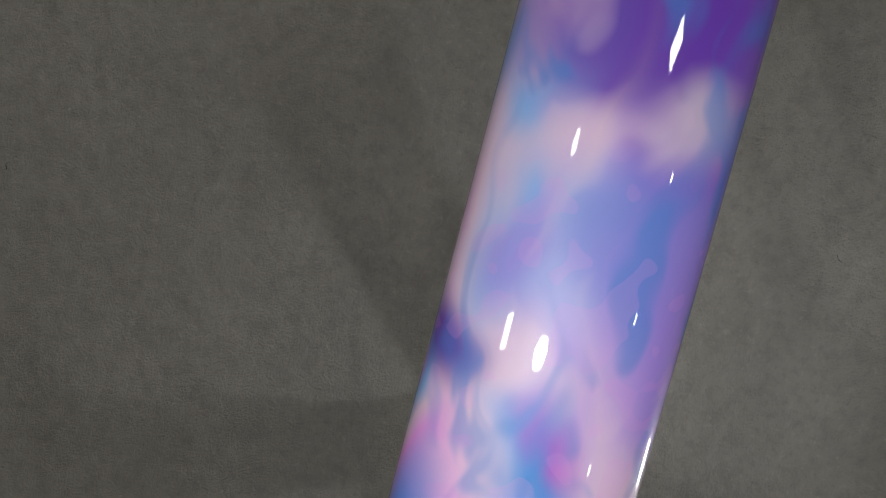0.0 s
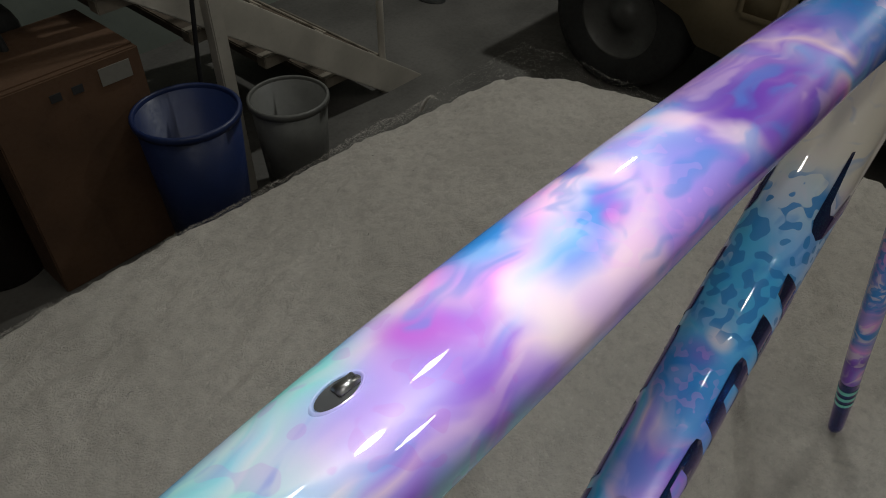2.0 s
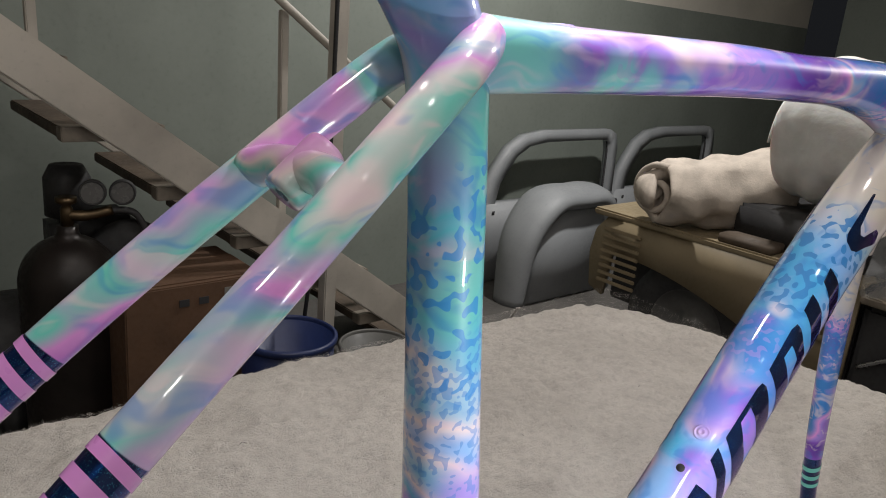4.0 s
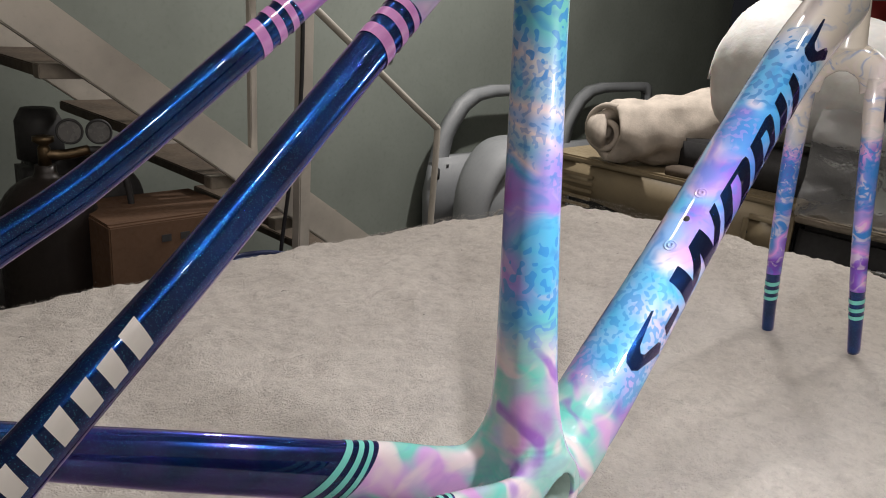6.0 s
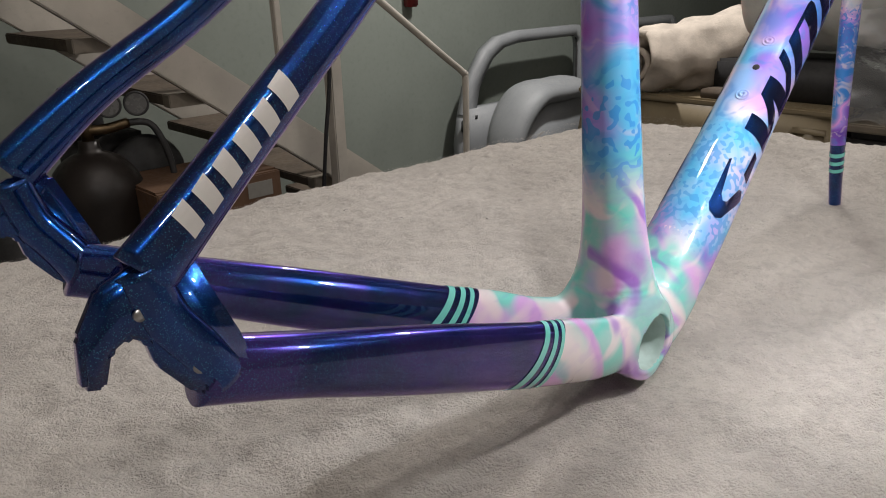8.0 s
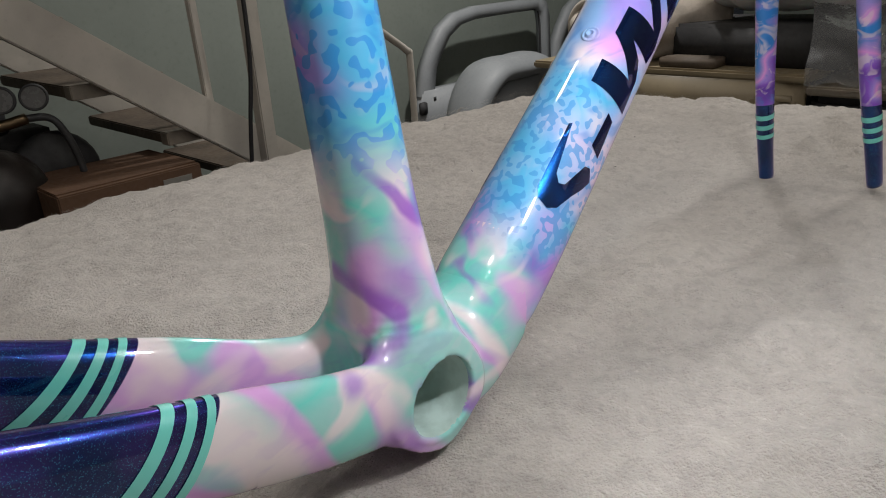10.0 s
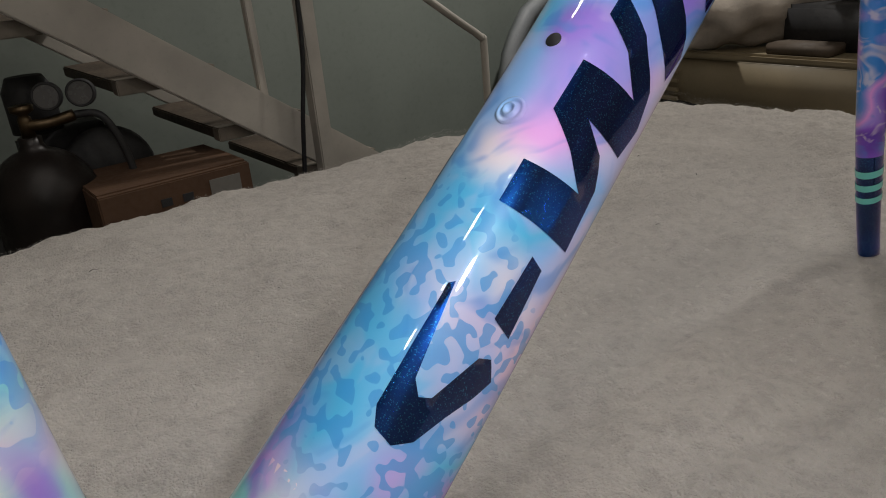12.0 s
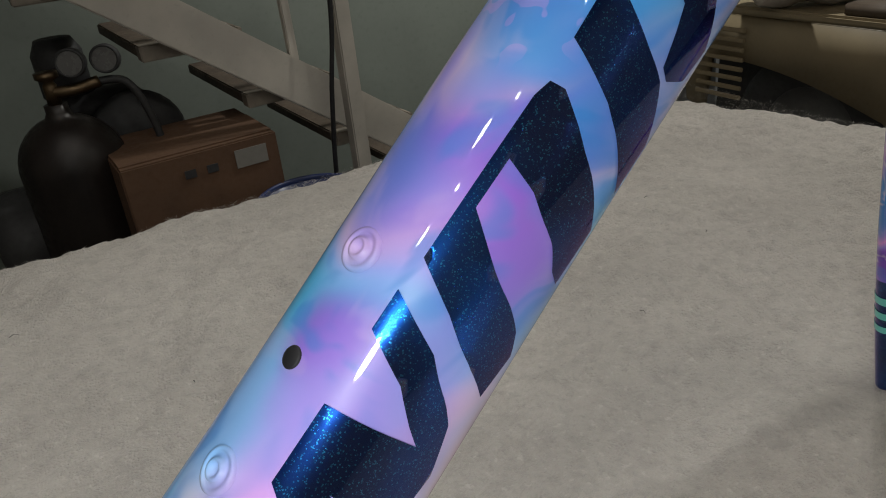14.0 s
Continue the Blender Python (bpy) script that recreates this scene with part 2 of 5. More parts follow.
M_TT = paint("paint_top_tube", CLOUD, 0.036, [
    ((0.283, 0.0, 0.515), 0.055, PURPLE, 0.85), ((0.258, 0.0, 0.52), 0.03, VIOLET, 0.7),
    ((0.241, -0.014, 0.515), 0.014, CREAM, 0.7), ((0.233, 0.008, 0.517), 0.014, PALE, 0.8),
    ((0.208, 0.002, 0.517), 0.026, ICE, 0.75), ((0.215, -0.014, 0.515), 0.022, BLUE, 0.7), ((0.208, 0.012, 0.517), 0.012, LAV, 0.6),
    ((0.187, 0.010, 0.517), 0.015, PALE, 0.95), ((0.181, -0.004, 0.517), 0.010, PALE, 0.8), ((0.186, 0.024, 0.507), 0.014, VIOLET, 0.9),
    ((0.159, 0.0, 0.518), 0.021, BLUE, 0.8), ((0.167, -0.009, 0.517), 0.010, MAGENTA, 0.9), ((0.173, 0.004, 0.517), 0.012, PURPLE, 0.7), ((0.155, 0.018, 0.514), 0.016, PALE, 0.6),
    ((0.163, -0.022, 0.512), 0.018, PALE, 0.8), ((0.137, 0.0, 0.518), 0.022, ICE, 0.8), ((0.136, -0.008, 0.517), 0.014, BLUE, 0.5),
    ((0.117, -0.010, 0.517), 0.017, CREAM, 0.8), ((0.104, 0.012, 0.517), 0.010, PALE, 0.8), ((0.112, 0.012, 0.517), 0.012, PINK, 0.5), ((0.123, 0.016, 0.517), 0.012, ICE, 0.7),
    ((0.088, 0.0, 0.517), 0.030, PURPLE, 0.75), ((0.085, 0.010, 0.517), 0.014, MAGENTA, 0.8), ((0.080, -0.014, 0.515), 0.02, PURPLE, 0.6),
    ((0.055, -0.006, 0.517), 0.026, LAV, 0.9), ((0.050, 0.020, 0.512), 0.026, MINT, 0.9), ((0.030, -0.01, 0.517), 0.022, PALE, 0.6),
    ((0.000, 0.0, 0.505), 0.055, MINT, 0.9), ((0.060, -0.026, 0.492), 0.022, MINT, 0.85), ((0.090, -0.028, 0.490), 0.022, MINT, 0.8), ((0.121, -0.028, 0.488), 0.022, MINT, 0.8),
    ((0.203, -0.02, 0.492), 0.05, LAV, 0.7), ((0.283, -0.02, 0.488), 0.05, VIOLET, 0.8), ((0.387, 0, 0.50), 0.05, BLUE, 0.9),
    ((0.428, 0, 0.505), 0.03, CYAN, 0.6), ((0.530, 0, 0.49), 0.085, IVORY, 1.0)],
    [((0.060, 0.006, 0.517), 0.045, MAGENTA, 110, 0.45, 0.22), ((0.183, 0, 0.517), 0.045, PINK, 120, 0.45, 0.15), ((0.417, 0, 0.50), 0.045, BLUE, 150, 0.33, 0.9)], 13.0, 2.0, None, 0.28)
M_ST = paint("paint_seat_tube", SKY, 0.03, [
    ((0, 0, 0.52), 0.06, PINK, 0.5), ((0, 0, 0.47), 0.065, MINT, 1.0), ((-0.005, -0.02, 0.40), 0.055, MINT, 0.9), ((0.0, -0.02, 0.36), 0.035, CYAN, 0.7), ((0.012, -0.02, 0.39), 0.02, CREAM, 0.8),
    ((0.014, -0.018, 0.45), 0.014, PURPLE, 0.7), ((0.015, -0.015, 0.31), 0.022, MAGENTA, 0.75), ((0.0, -0.02, 0.335), 0.02, CREAM, 0.8), ((-0.01, -0.02, 0.29), 0.03, LAV, 0.9),
    ((0.015, -0.02, 0.255), 0.02, CREAM, 0.8), ((0.016, -0.02, 0.275), 0.014, PURPLE, 0.7), ((0.0, -0.02, 0.215), 0.045, CYAN, 0.95), ((-0.005, -0.02, 0.168), 0.035, MINT, 0.9),
    ((0.01, -0.02, 0.155), 0.02, CREAM, 0.85), ((-0.01, -0.02, 0.125), 0.016, PINK, 0.4)],
    [((0, -0.01, 0.40), 0.06, (0.02, 0.26, 0.68), 135, 0.37, 0.8), ((0, -0.01, 0.33), 0.05, BLUE, 230, 0.40, 0.5), ((0, -0.01, 0.20), 0.055, (0.02, 0.26, 0.68), 135, 0.36, 0.8)], 12.0, 5.0, None, 0.3)
M_DT = paint("paint_down_tube", [(0.25, MAGENTA), (0.38, LAV), (0.48, CYAN), (0.56, ICE), (0.63, PALE), (0.68, LAV), (0.75, CYAN)], 0.032, [
    ((0.03, 0, 0.06), 0.07, MINT, 0.7), ((0.07, -0.025, 0.075), 0.02, CREAM, 0.9), ((0.09, -0.026, 0.085), 0.014, PURPLE, 0.8), ((0.105, -0.024, 0.10), 0.016, PINK, 0.7),
    ((0.11, -0.005, 0.135), 0.05, CYAN, 0.95), ((0.16, -0.01, 0.165), 0.03, CYAN, 0.9), ((0.168, -0.024, 0.148), 0.018, CREAM, 0.7), ((0.145, -0.026, 0.125), 0.016, ICE, 0.8),
    ((0.185, -0.012, 0.19), 0.022, CREAM, 0.85), ((0.20, -0.018, 0.195), 0.02, PINK, 0.85), ((0.20, 0.0, 0.215), 0.025, ICE, 0.85),
    ((0.225, -0.014, 0.225), 0.018, PURPLE, 0.85), ((0.215, -0.018, 0.205), 0.02, LAV, 0.8), ((0.255, -0.012, 0.255), 0.03, LAV, 0.8), ((0.262, -0.004, 0.268), 0.02, PURPLE, 0.6), ((0.27, -0.024, 0.24), 0.03, LAV, 0.8),
    ((0.25, 0.005, 0.27), 0.03, BLUE, 0.6), ((0.30, 0.0, 0.305), 0.042, BLUE, 1.0), ((0.275, -0.018, 0.265), 0.024, PURPLE, 0.8), ((0.30, -0.015, 0.28), 0.02, LAV, 0.8), ((0.31, 0.0, 0.32), 0.016, PURPLE, 0.7),
    ((0.35, 0.0, 0.35), 0.05, (0.05, 0.36, 0.68), 1.0), ((0.325, -0.006, 0.33), 0.012, CREAM, 0.7), ((0.39, -0.02, 0.36), 0.03, ICE, 0.8), ((0.232, -0.024, 0.212), 0.03, LAV, 0.7), ((0.262, -0.024, 0.238), 0.03, PURPLE, 0.6), ((0.305, -0.022, 0.275), 0.042, BLUE, 0.75), ((0.335, -0.022, 0.30), 0.035, (0.05, 0.30, 0.66), 0.8), ((0.452, 0, 0.40), 0.075, IVORY, 1.0), ((0.475, 0, 0.43), 0.08, IVORY, 1.0), ((0.53, 0, 0.46), 0.10, IVORY, 1.0)],
    [((0.12, 0.0, 0.135), 0.065, (0.03, 0.27, 0.64), 165, 0.345, 0.7), ((0.29, 0.0, 0.31), 0.03, PINK, 150, 0.42, 0.2), ((0.37, 0.0, 0.365), 0.055, (0.02, 0.20, 0.52), 110, 0.34, 0.9)], 11.0, 8.0, None, 0.14)
M_BB = paint("paint_bottom_bracket", MARBLE, 0.05, [((0.02, -0.03, 0.075), 0.016, PURPLE, 0.8), ((-0.01, -0.03, 0.09), 0.02, PINK, 0.6),
    ((-0.06, -0.035, 0.07), 0.012, PURPLE, 0.6), ((-0.04, -0.03, 0.05), 0.012, MAGENTA, 0.6)], (), 17.0, 3.0)
M_CS = paint("paint_chainstay", MARBLE, 0.05, [((-0.075, -0.04, 0.07), 0.012, CREAM, 0.8), ((-0.06, -0.042, 0.065), 0.008, PURPLE, 0.7)], (), 18.0, 3.0,
             ((0.69, 0, -0.73), -0.158), 0.55, (0.045, 0.028, 0.20))
M_SS = paint("paint_seatstay", [(0.3, MAGENTA), (0.40, PINK), (0.5, MINT), (0.56, CREAM), (0.66, PINK), (0.8, MINT)], 0.04,
             [((-0.05, -0.03, 0.47), 0.03, MINT, 0.8), ((-0.09, -0.035, 0.44), 0.02, CREAM, 0.6), ((-0.15, -0.04, 0.39), 0.035, PINK, 0.9), ((-0.10, 0.04, 0.43), 0.03, MINT, 0.8),
              ((-0.16, 0.045, 0.37), 0.018, MINT, 0.8)], (), 14.0, 6.0, ((0.74, 0, 0.66), 0.1205))
M_FORK = paint("paint_fork", [(0.3, VIOLET), (0.42, PURPLE), (0.5, LAV), (0.57, PINK), (0.68, BLUE)], 0.04,
               [((0.575, 0.045, 0.22), 0.045, BLUE, 0.85), ((0.575, -0.045, 0.22), 0.045, BLUE, 0.85), ((0.60, 0.05, 0.10), 0.016, MINT, 0.7), ((0.60, -0.05, 0.10), 0.016, CYAN, 0.7),
                ((0.575, 0.0, 0.37), 0.115, IVORY, 1.0), ((0.575, 0.04, 0.30), 0.045, IVORY, 0.9), ((0.575, -0.04, 0.30), 0.045, IVORY, 0.9)],
               [((0.575, 0.045, 0.235), 0.04, BLUE, 180, 0.36, 0.8), ((0.575, -0.045, 0.235), 0.04, BLUE, 180, 0.36, 0.8)], 16.0, 4.0, ((0, 0, 1), 0.088))
M_HEAD = plain("paint_ivory", IVORY, 0.4, 0, 0.04, 20)
M_HEAD.node_tree.nodes["Principled BSDF"].inputs["Coat Weight"].default_value = 1.0
M_NAVY = navy_paint("paint_navy_flake")
M_MINT = plain("paint_mint_stripe", MINT, 0.35, 0, 0.05)
M_PINK = plain("paint_pink_stripe", PINK, 0.35, 0, 0.06)
for mm in (M_MINT, M_PINK):
    mm.node_tree.nodes["Principled BSDF"].inputs["Coat Weight"].default_value = 1.0
M_WHITE = plain("decal_white", (0.8, 0.78, 0.77), 0.35, 0, 0.03)
M_BLACK = plain("dark_void", (0.01, 0.01, 0.012), 0.6, 0, 0.2)
M_BORE = plain("bore_grey_mint", (0.42, 0.55, 0.52), 0.5, 0, 0.2, 60, 0.2)
M_STEEL = plain("bare_steel", (0.45, 0.45, 0.46), 0.3, 1.0, 0.15)


# ---- mesh helpers ----
def part(name, bm, material, parent=None, label="", smooth_faces=True):
    me = bpy.data.meshes.new(name)
    bmesh.ops.recalc_face_normals(bm, faces=bm.faces[:])
    if smooth_faces:
        for f in bm.faces:
            f.smooth = True
    bm.to_mesh(me)
    bm.free()
    me.materials.append(material)
    ob = new(name, me)
    if parent is not None:
        ob.parent = parent
    if label:
        ob["label"] = label
    return ob


def catmull(stations, t):
    """stations: rows of numbers; t from 0 to 1 along them."""
    n = len(stations) - 1
    f = min(max(t, 0), 1) * n
    i = min(int(f), n - 1)
    u = f - i
    p = [stations[min(max(i + k, 0), n)] for k in (-1, 0, 1, 2)]
    return [0.5 * (2 * b + (c - a) * u + (2 * a - 5 * b + 4 * c - d) * u * u + (3 * b - a - 3 * c + d) * u ** 3) for a, b, c, d in zip(*p)]


class Tube:
    """A tube through stations (x, y, z, half height, half width[, squareness])."""

    def __init__(self, stations, side=(0, 1, 0), power=2.0):
        self.st, self.side, self.power = [list(s) for s in stations], Vector(side), power

    def raw(self, t):
        c = catmull(self.st, t)
        e = 0.004
        a, b = catmull(self.st, t - e), catmull(self.st, t + e)
        tan = (Vector(b[:3]) - Vector(a[:3])).normalized()
        return c, tan, tan.cross(self.side).normalized()

    def frame_at(self, t):
        c, tan, up = self.raw(t)
        mid = self.raw(0.5)[2]
        if mid.z < -0.3 or (abs(mid.z) <= 0.3 and mid.x > 0):
            up = -up
        sd = tan.cross(up).normalized()
        if sd.dot(self.side) < 0:
            sd = -sd
        return Vector(c[:3]), up, sd, c[3], c[4]

    def at(self, t, ang, lift=0.0):
        """ang: degrees from the top over the side y < 0."""
        c, up, sd, h, w = self.frame_at(t)
        co, si = math.cos(radians(ang)), math.sin(radians(ang))
        q = 2.0 / self.power
        x = math.copysign(abs(co) ** q, co) * (h + lift)
        y = math.copysign(abs(si) ** q, si) * (w + lift)
        return c + up * x - sd * y

    def mesh(self, n=48, k=40, t0=0.0, t1=1.0, cap=True, lift=0.0, slant=0.0, tuck=0.0):
        bm = bmesh.new()
        rings = []
        for i in range(n + 1):
            t = t0 + (t1 - t0) * i / n
            rings.append([bm.verts.new(self.at(t + slant * math.cos(radians(360 * j / k)), 360 * j / k, lift - tuck * max(0.0, 1 - i / 4) ** 2)) for j in range(k)])
        for a, b in zip(rings, rings[1:]):
            for j in range(k):
                bm.faces.new((a[j], a[(j + 1) % k], b[(j + 1) % k], b[j]))
        if cap:
            for r in (rings[0], rings[-1]):
                c = bm.verts.new(sum((v.co for v in r), Vector()) / k)
                for j in range(k):
                    bm.faces.new((r[j], r[(j + 1) % k], c))
        return bm

    def patch(self, corners, lift=0.0004, nu=10, nv=8, bm=None):
        """A film on the tube: corners (t, ang) in order."""
        bm = bm or bmesh.new()
        (t0, a0), (t1, a1), (t2, a2), (t3, a3) = corners
        g = []
        for i in range(nu + 1):
            u = i / nu
            row = []
            for j in range(nv + 1):
                v = j / nv
                t = (t0 * (1 - u) + t1 * u) * (1 - v) + (t3 * (1 - u) + t2 * u) * v
                a = (a0 * (1 - u) + a1 * u) * (1 - v) + (a3 * (1 - u) + a2 * u) * v
                row.append(bm.verts.new(self.at(t, a, lift)))
            g.append(row)
        for i in range(nu):
            for j in range(nv):
                bm.faces.new((g[i][j], g[i + 1][j], g[i + 1][j + 1], g[i][j + 1]))
        return bm


def box_bm(cx, cy, cz, sx, sy, sz, bevel=0.0, bm=None):
    bm = bm or bmesh.new()
    r = bmesh.ops.create_cube(bm, size=1.0, matrix=Matrix.Translation((cx, cy, cz)) @ Matrix.Diagonal((sx, sy, sz, 1)))
    if bevel:
        edges = list({e for v in r["verts"] for e in v.link_edges})
        bmesh.ops.bevel(bm, geom=edges, offset=bevel, segments=2, affect="EDGES")
    return bm


def beam_bm(a, b, w, h, up=(0, 0, 1), bevel=0.004, bm=None):
    """A bar from a to b, w wide and h high."""
    bm = bm or bmesh.new()
    a, b = Vector(a), Vector(b)
    z = (b - a).normalized()
    x = Vector(up).cross(z).normalized()
    y = z.cross(x)
    m = Matrix((x, y, z)).transposed().to_4x4()
    m.translation = (a + b) / 2
    r = bmesh.ops.create_cube(bm, size=1.0, matrix=m @ Matrix.Diagonal((w, h, (b - a).length, 1)))
    if bevel:
        bmesh.ops.bevel(bm, geom=list({e for v in r["verts"] for e in v.link_edges}), offset=bevel, segments=2, affect="EDGES")
    return bm


def pipe_bm(points, radius, k=12, steps=10, bm=None):
    """A round bar bent through points."""
    bm = bm or bmesh.new()
    st = [list(p) for p in points]
    n = steps * (len(st) - 1)
    rings, up = [], Vector((0.2, 0.3, 1)).normalized()
    for i in range(n + 1):
        t = i / n
        c = Vector(catmull(st, t))
        tan = (Vector(catmull(st, t + 0.01)) - Vector(catmull(st, t - 0.01))).normalized()
        x = tan.cross(up)
        x = x.normalized() if x.length > 1e-4 else Vector((1, 0, 0))
        y = tan.cross(x).normalized()
        rings.append([bm.verts.new(c + (x * math.cos(2 * math.pi * j / k) + y * math.sin(2 * math.pi * j / k)) * radius) for j in range(k)])
    for a, b in zip(rings, rings[1:]):
        for j in range(k):
            bm.faces.new((a[j], a[(j + 1) % k], b[(j + 1) % k], b[j]))
    bm.faces.new(rings[0]), bm.faces.new(rings[-1])
    return bm


def lathe_bm(profile, centre=(0, 0, 0), k=32, axis=None, bm=None):
    """profile: rows (radius, height) turned round z, or round axis."""
    bm = bm or bmesh.new()
    m = Matrix.Translation(centre)
    if axis is not None:
        m = m @ Vector(axis).to_track_quat("Z", "Y").to_matrix().to_4x4()
    rings = [[bm.verts.new(m @ Vector((r * math.cos(2 * math.pi * j / k), r * math.sin(2 * math.pi * j / k), h))) for j in range(k)] for r, h in profile]
    for a, b in zip(rings, rings[1:]):
        for j in range(k):
            bm.faces.new((a[j], a[(j + 1) % k], b[(j + 1) % k], b[j]))
    return bm


def plate_bm(outline, y0, y1, bevel=0.0015):
    """A plate cut to an outline in x and z, from y0 to y1."""
    bm = bmesh.new()
    f = bm.faces.new([bm.verts.new((x, y0, z)) for x, z in outline])
    r = bmesh.ops.extrude_face_region(bm, geom=[f])
    bmesh.ops.translate(bm, verts=[v for v in r["geom"] if isinstance(v, bmesh.types.BMVert)], vec=(0, y1 - y0, 0))
    if bevel:
        bmesh.ops.bevel(bm, geom=bm.edges[:], offset=bevel, segments=2, affect="EDGES")
    bmesh.ops.triangulate(bm, faces=[f for f in bm.faces if len(f.verts) > 4])
    return bm


# ---- room ----
WALL_Y = 2.98
M_WALL = plain("wall_grey_green", (0.20, 0.225, 0.20), 0.75, 0, 0.12, 1.5, 0.15, 40)
M_WALLW = plain("wall_off_white", (0.55, 0.52, 0.46), 0.8, 0, 0.1, 1.2, 0.1, 40)
M_FLOORM = plain("floor_concrete", (0.10, 0.094, 0.088), 0.8, 0, 0.3, 3, 0.3)
M_CEILM = plain("ceiling_plaster", (0.6, 0.58, 0.54), 0.9, 0, 0.08, 2)


def setting(name, bm, mat, label):
    return tagged(part(name, bm, mat, None, label, False), label, "", "", "structure")


setting("floor", box_bm(2, 0.3, FLOOR - 0.05, 9.4, 5.4, 0.1), M_FLOORM, "dusty grey concrete workshop floor")
setting("ceiling", box_bm(2, 0.3, CEIL + 0.05, 9.4, 5.4, 0.1), M_CEILM, "plain off-white plaster ceiling")
setting("wall_north", box_bm(2, WALL_Y + 0.06, (FLOOR + 0.80) / 2, 9.4, 0.12, 0.80 - FLOOR), M_WALL, "workshop wall painted grey-green")
setting("wall_north_upper", box_bm(2, WALL_Y + 0.063, (CEIL + 0.80) / 2, 9.4, 0.12, CEIL - 0.80), M_WALLW, "off-white upper band of the workshop wall")
setting("wall_east", box_bm(6.66, 0.3, (CEIL + FLOOR) / 2, 0.12, 4.7, CEIL - FLOOR), M_WALL, "far workshop wall in grey-green paint")
setting("wall_west", box_bm(-2.66, 0.3, (CEIL + FLOOR) / 2, 0.12, 4.7, CEIL - FLOOR), M_WALLW, "off-white end wall of the workshop")
setting("wall_south", box_bm(2, -2.11, (CEIL + FLOOR) / 2, 9.4, 0.12, CEIL - FLOOR), M_WALLW, "off-white side wall of the workshop")

# ---- table with its wadding ----
M_WAD, nt, b = mat_new("white_wadding")
co = coords(nt)
n1, n2, n3 = noise_tex(nt, co, 5, 3), noise_tex(nt, co, 60, 4, 0.65), noise_tex(nt, co, 420, 3, 0.7)
c = mix_col(nt, smooth(nt, n1, 0.3, 0.7), (0.53, 0.495, 0.455), (0.62, 0.58, 0.535))
c = mix_col(nt, smooth(nt, n2, 0.42, 0.7, 0, 0.45), c, (0.38, 0.355, 0.33))
n4 = noise_tex(nt, co, 150, 3, 0.7)
c = mix_col(nt, smooth(nt, n4, 0.5, 0.72, 0, 0.4), c, (0.36, 0.335, 0.31))
c = mix_col(nt, smooth(nt, n4, 0.3, 0.42, 0.5, 0), c, (0.72, 0.68, 0.635))
c = mix_col(nt, smooth(nt, n3, 0.52, 0.8, 0, 0.35), c, (0.42, 0.39, 0.36))
nt.links.new(c, b.inputs["Base Color"])
b.inputs["Roughness"].default_value = 0.95
b.inputs["Sheen Weight"].default_value = 0.2
b.inputs["Specular IOR Level"].default_value = 0.15
bump(nt, b, fmath(nt, "ADD", fmath(nt, "MULTIPLY", n4, 0.8), n3), 1.0, 0.006)

TX0, TX1, TY0, TY1 = -1.05, 1.17, -0.75, 0.775


def wad_drop(e):
    """How far the sheet sags towards its edge; e is 1 there."""
    return 0.05 * max(0.0, (e - 0.955) / 0.045) ** 2 + 0.026 * max(0.0, (e - 0.55) / 0.45) ** 2


def wad_height(x, y):
    h = 0.009 * noise.noise((x * 6, y * 6, 0.3)) + 0.004 * noise.noise((x * 24 + 3, y * 27, 6.1)) + 0.0055 * noise.noise((x * 12 + y * 5, y * 19, 1.7)) + 0.0042 * noise.noise((x * 38 + y * 9, y * 52, 4)) + 0.0026 * noise.noise((x * 90, y * 110, 2)) + 0.0012 * noise.noise((x * 210, y * 210, 9))
    for px, py, r in ((0.005, 0.0, 0.10), (0.609, 0.042, 0.04), (0.609, -0.071, 0.04)):
        h *= 1 - math.exp(-((x - px) ** 2 + (y - py) ** 2) / r ** 2)
    return h - 0.002


def table():
    base = tagged(new("table"), "wooden workbench covered with a thick white wadding sheet", "table")
    base.location = (0, 0.05, FLOOR)
    wood = plain("bench_wood", (0.28, 0.2, 0.13), 0.7, 0, 0.3, 4, 0.2)
    inv = Matrix.Translation((0, -0.05, -FLOOR))

    def sub(nm, bm):
        bmesh.ops.transform(bm, matrix=inv, verts=bm.verts[:])
        return part(nm, bm, wood, base, "", False)
    sub("tabletop", box_bm(0.06, 0.0, -0.115, 2.06, 1.36, 0.04, 0.004))
    for lx in (-0.92, 0.92):
        for ly in (-0.55, 0.55):
            sub("leg", box_bm(lx, ly, (FLOOR - 0.135) / 2, 0.07, 0.07, -0.135 - FLOOR, 0.004))
    return base


table()


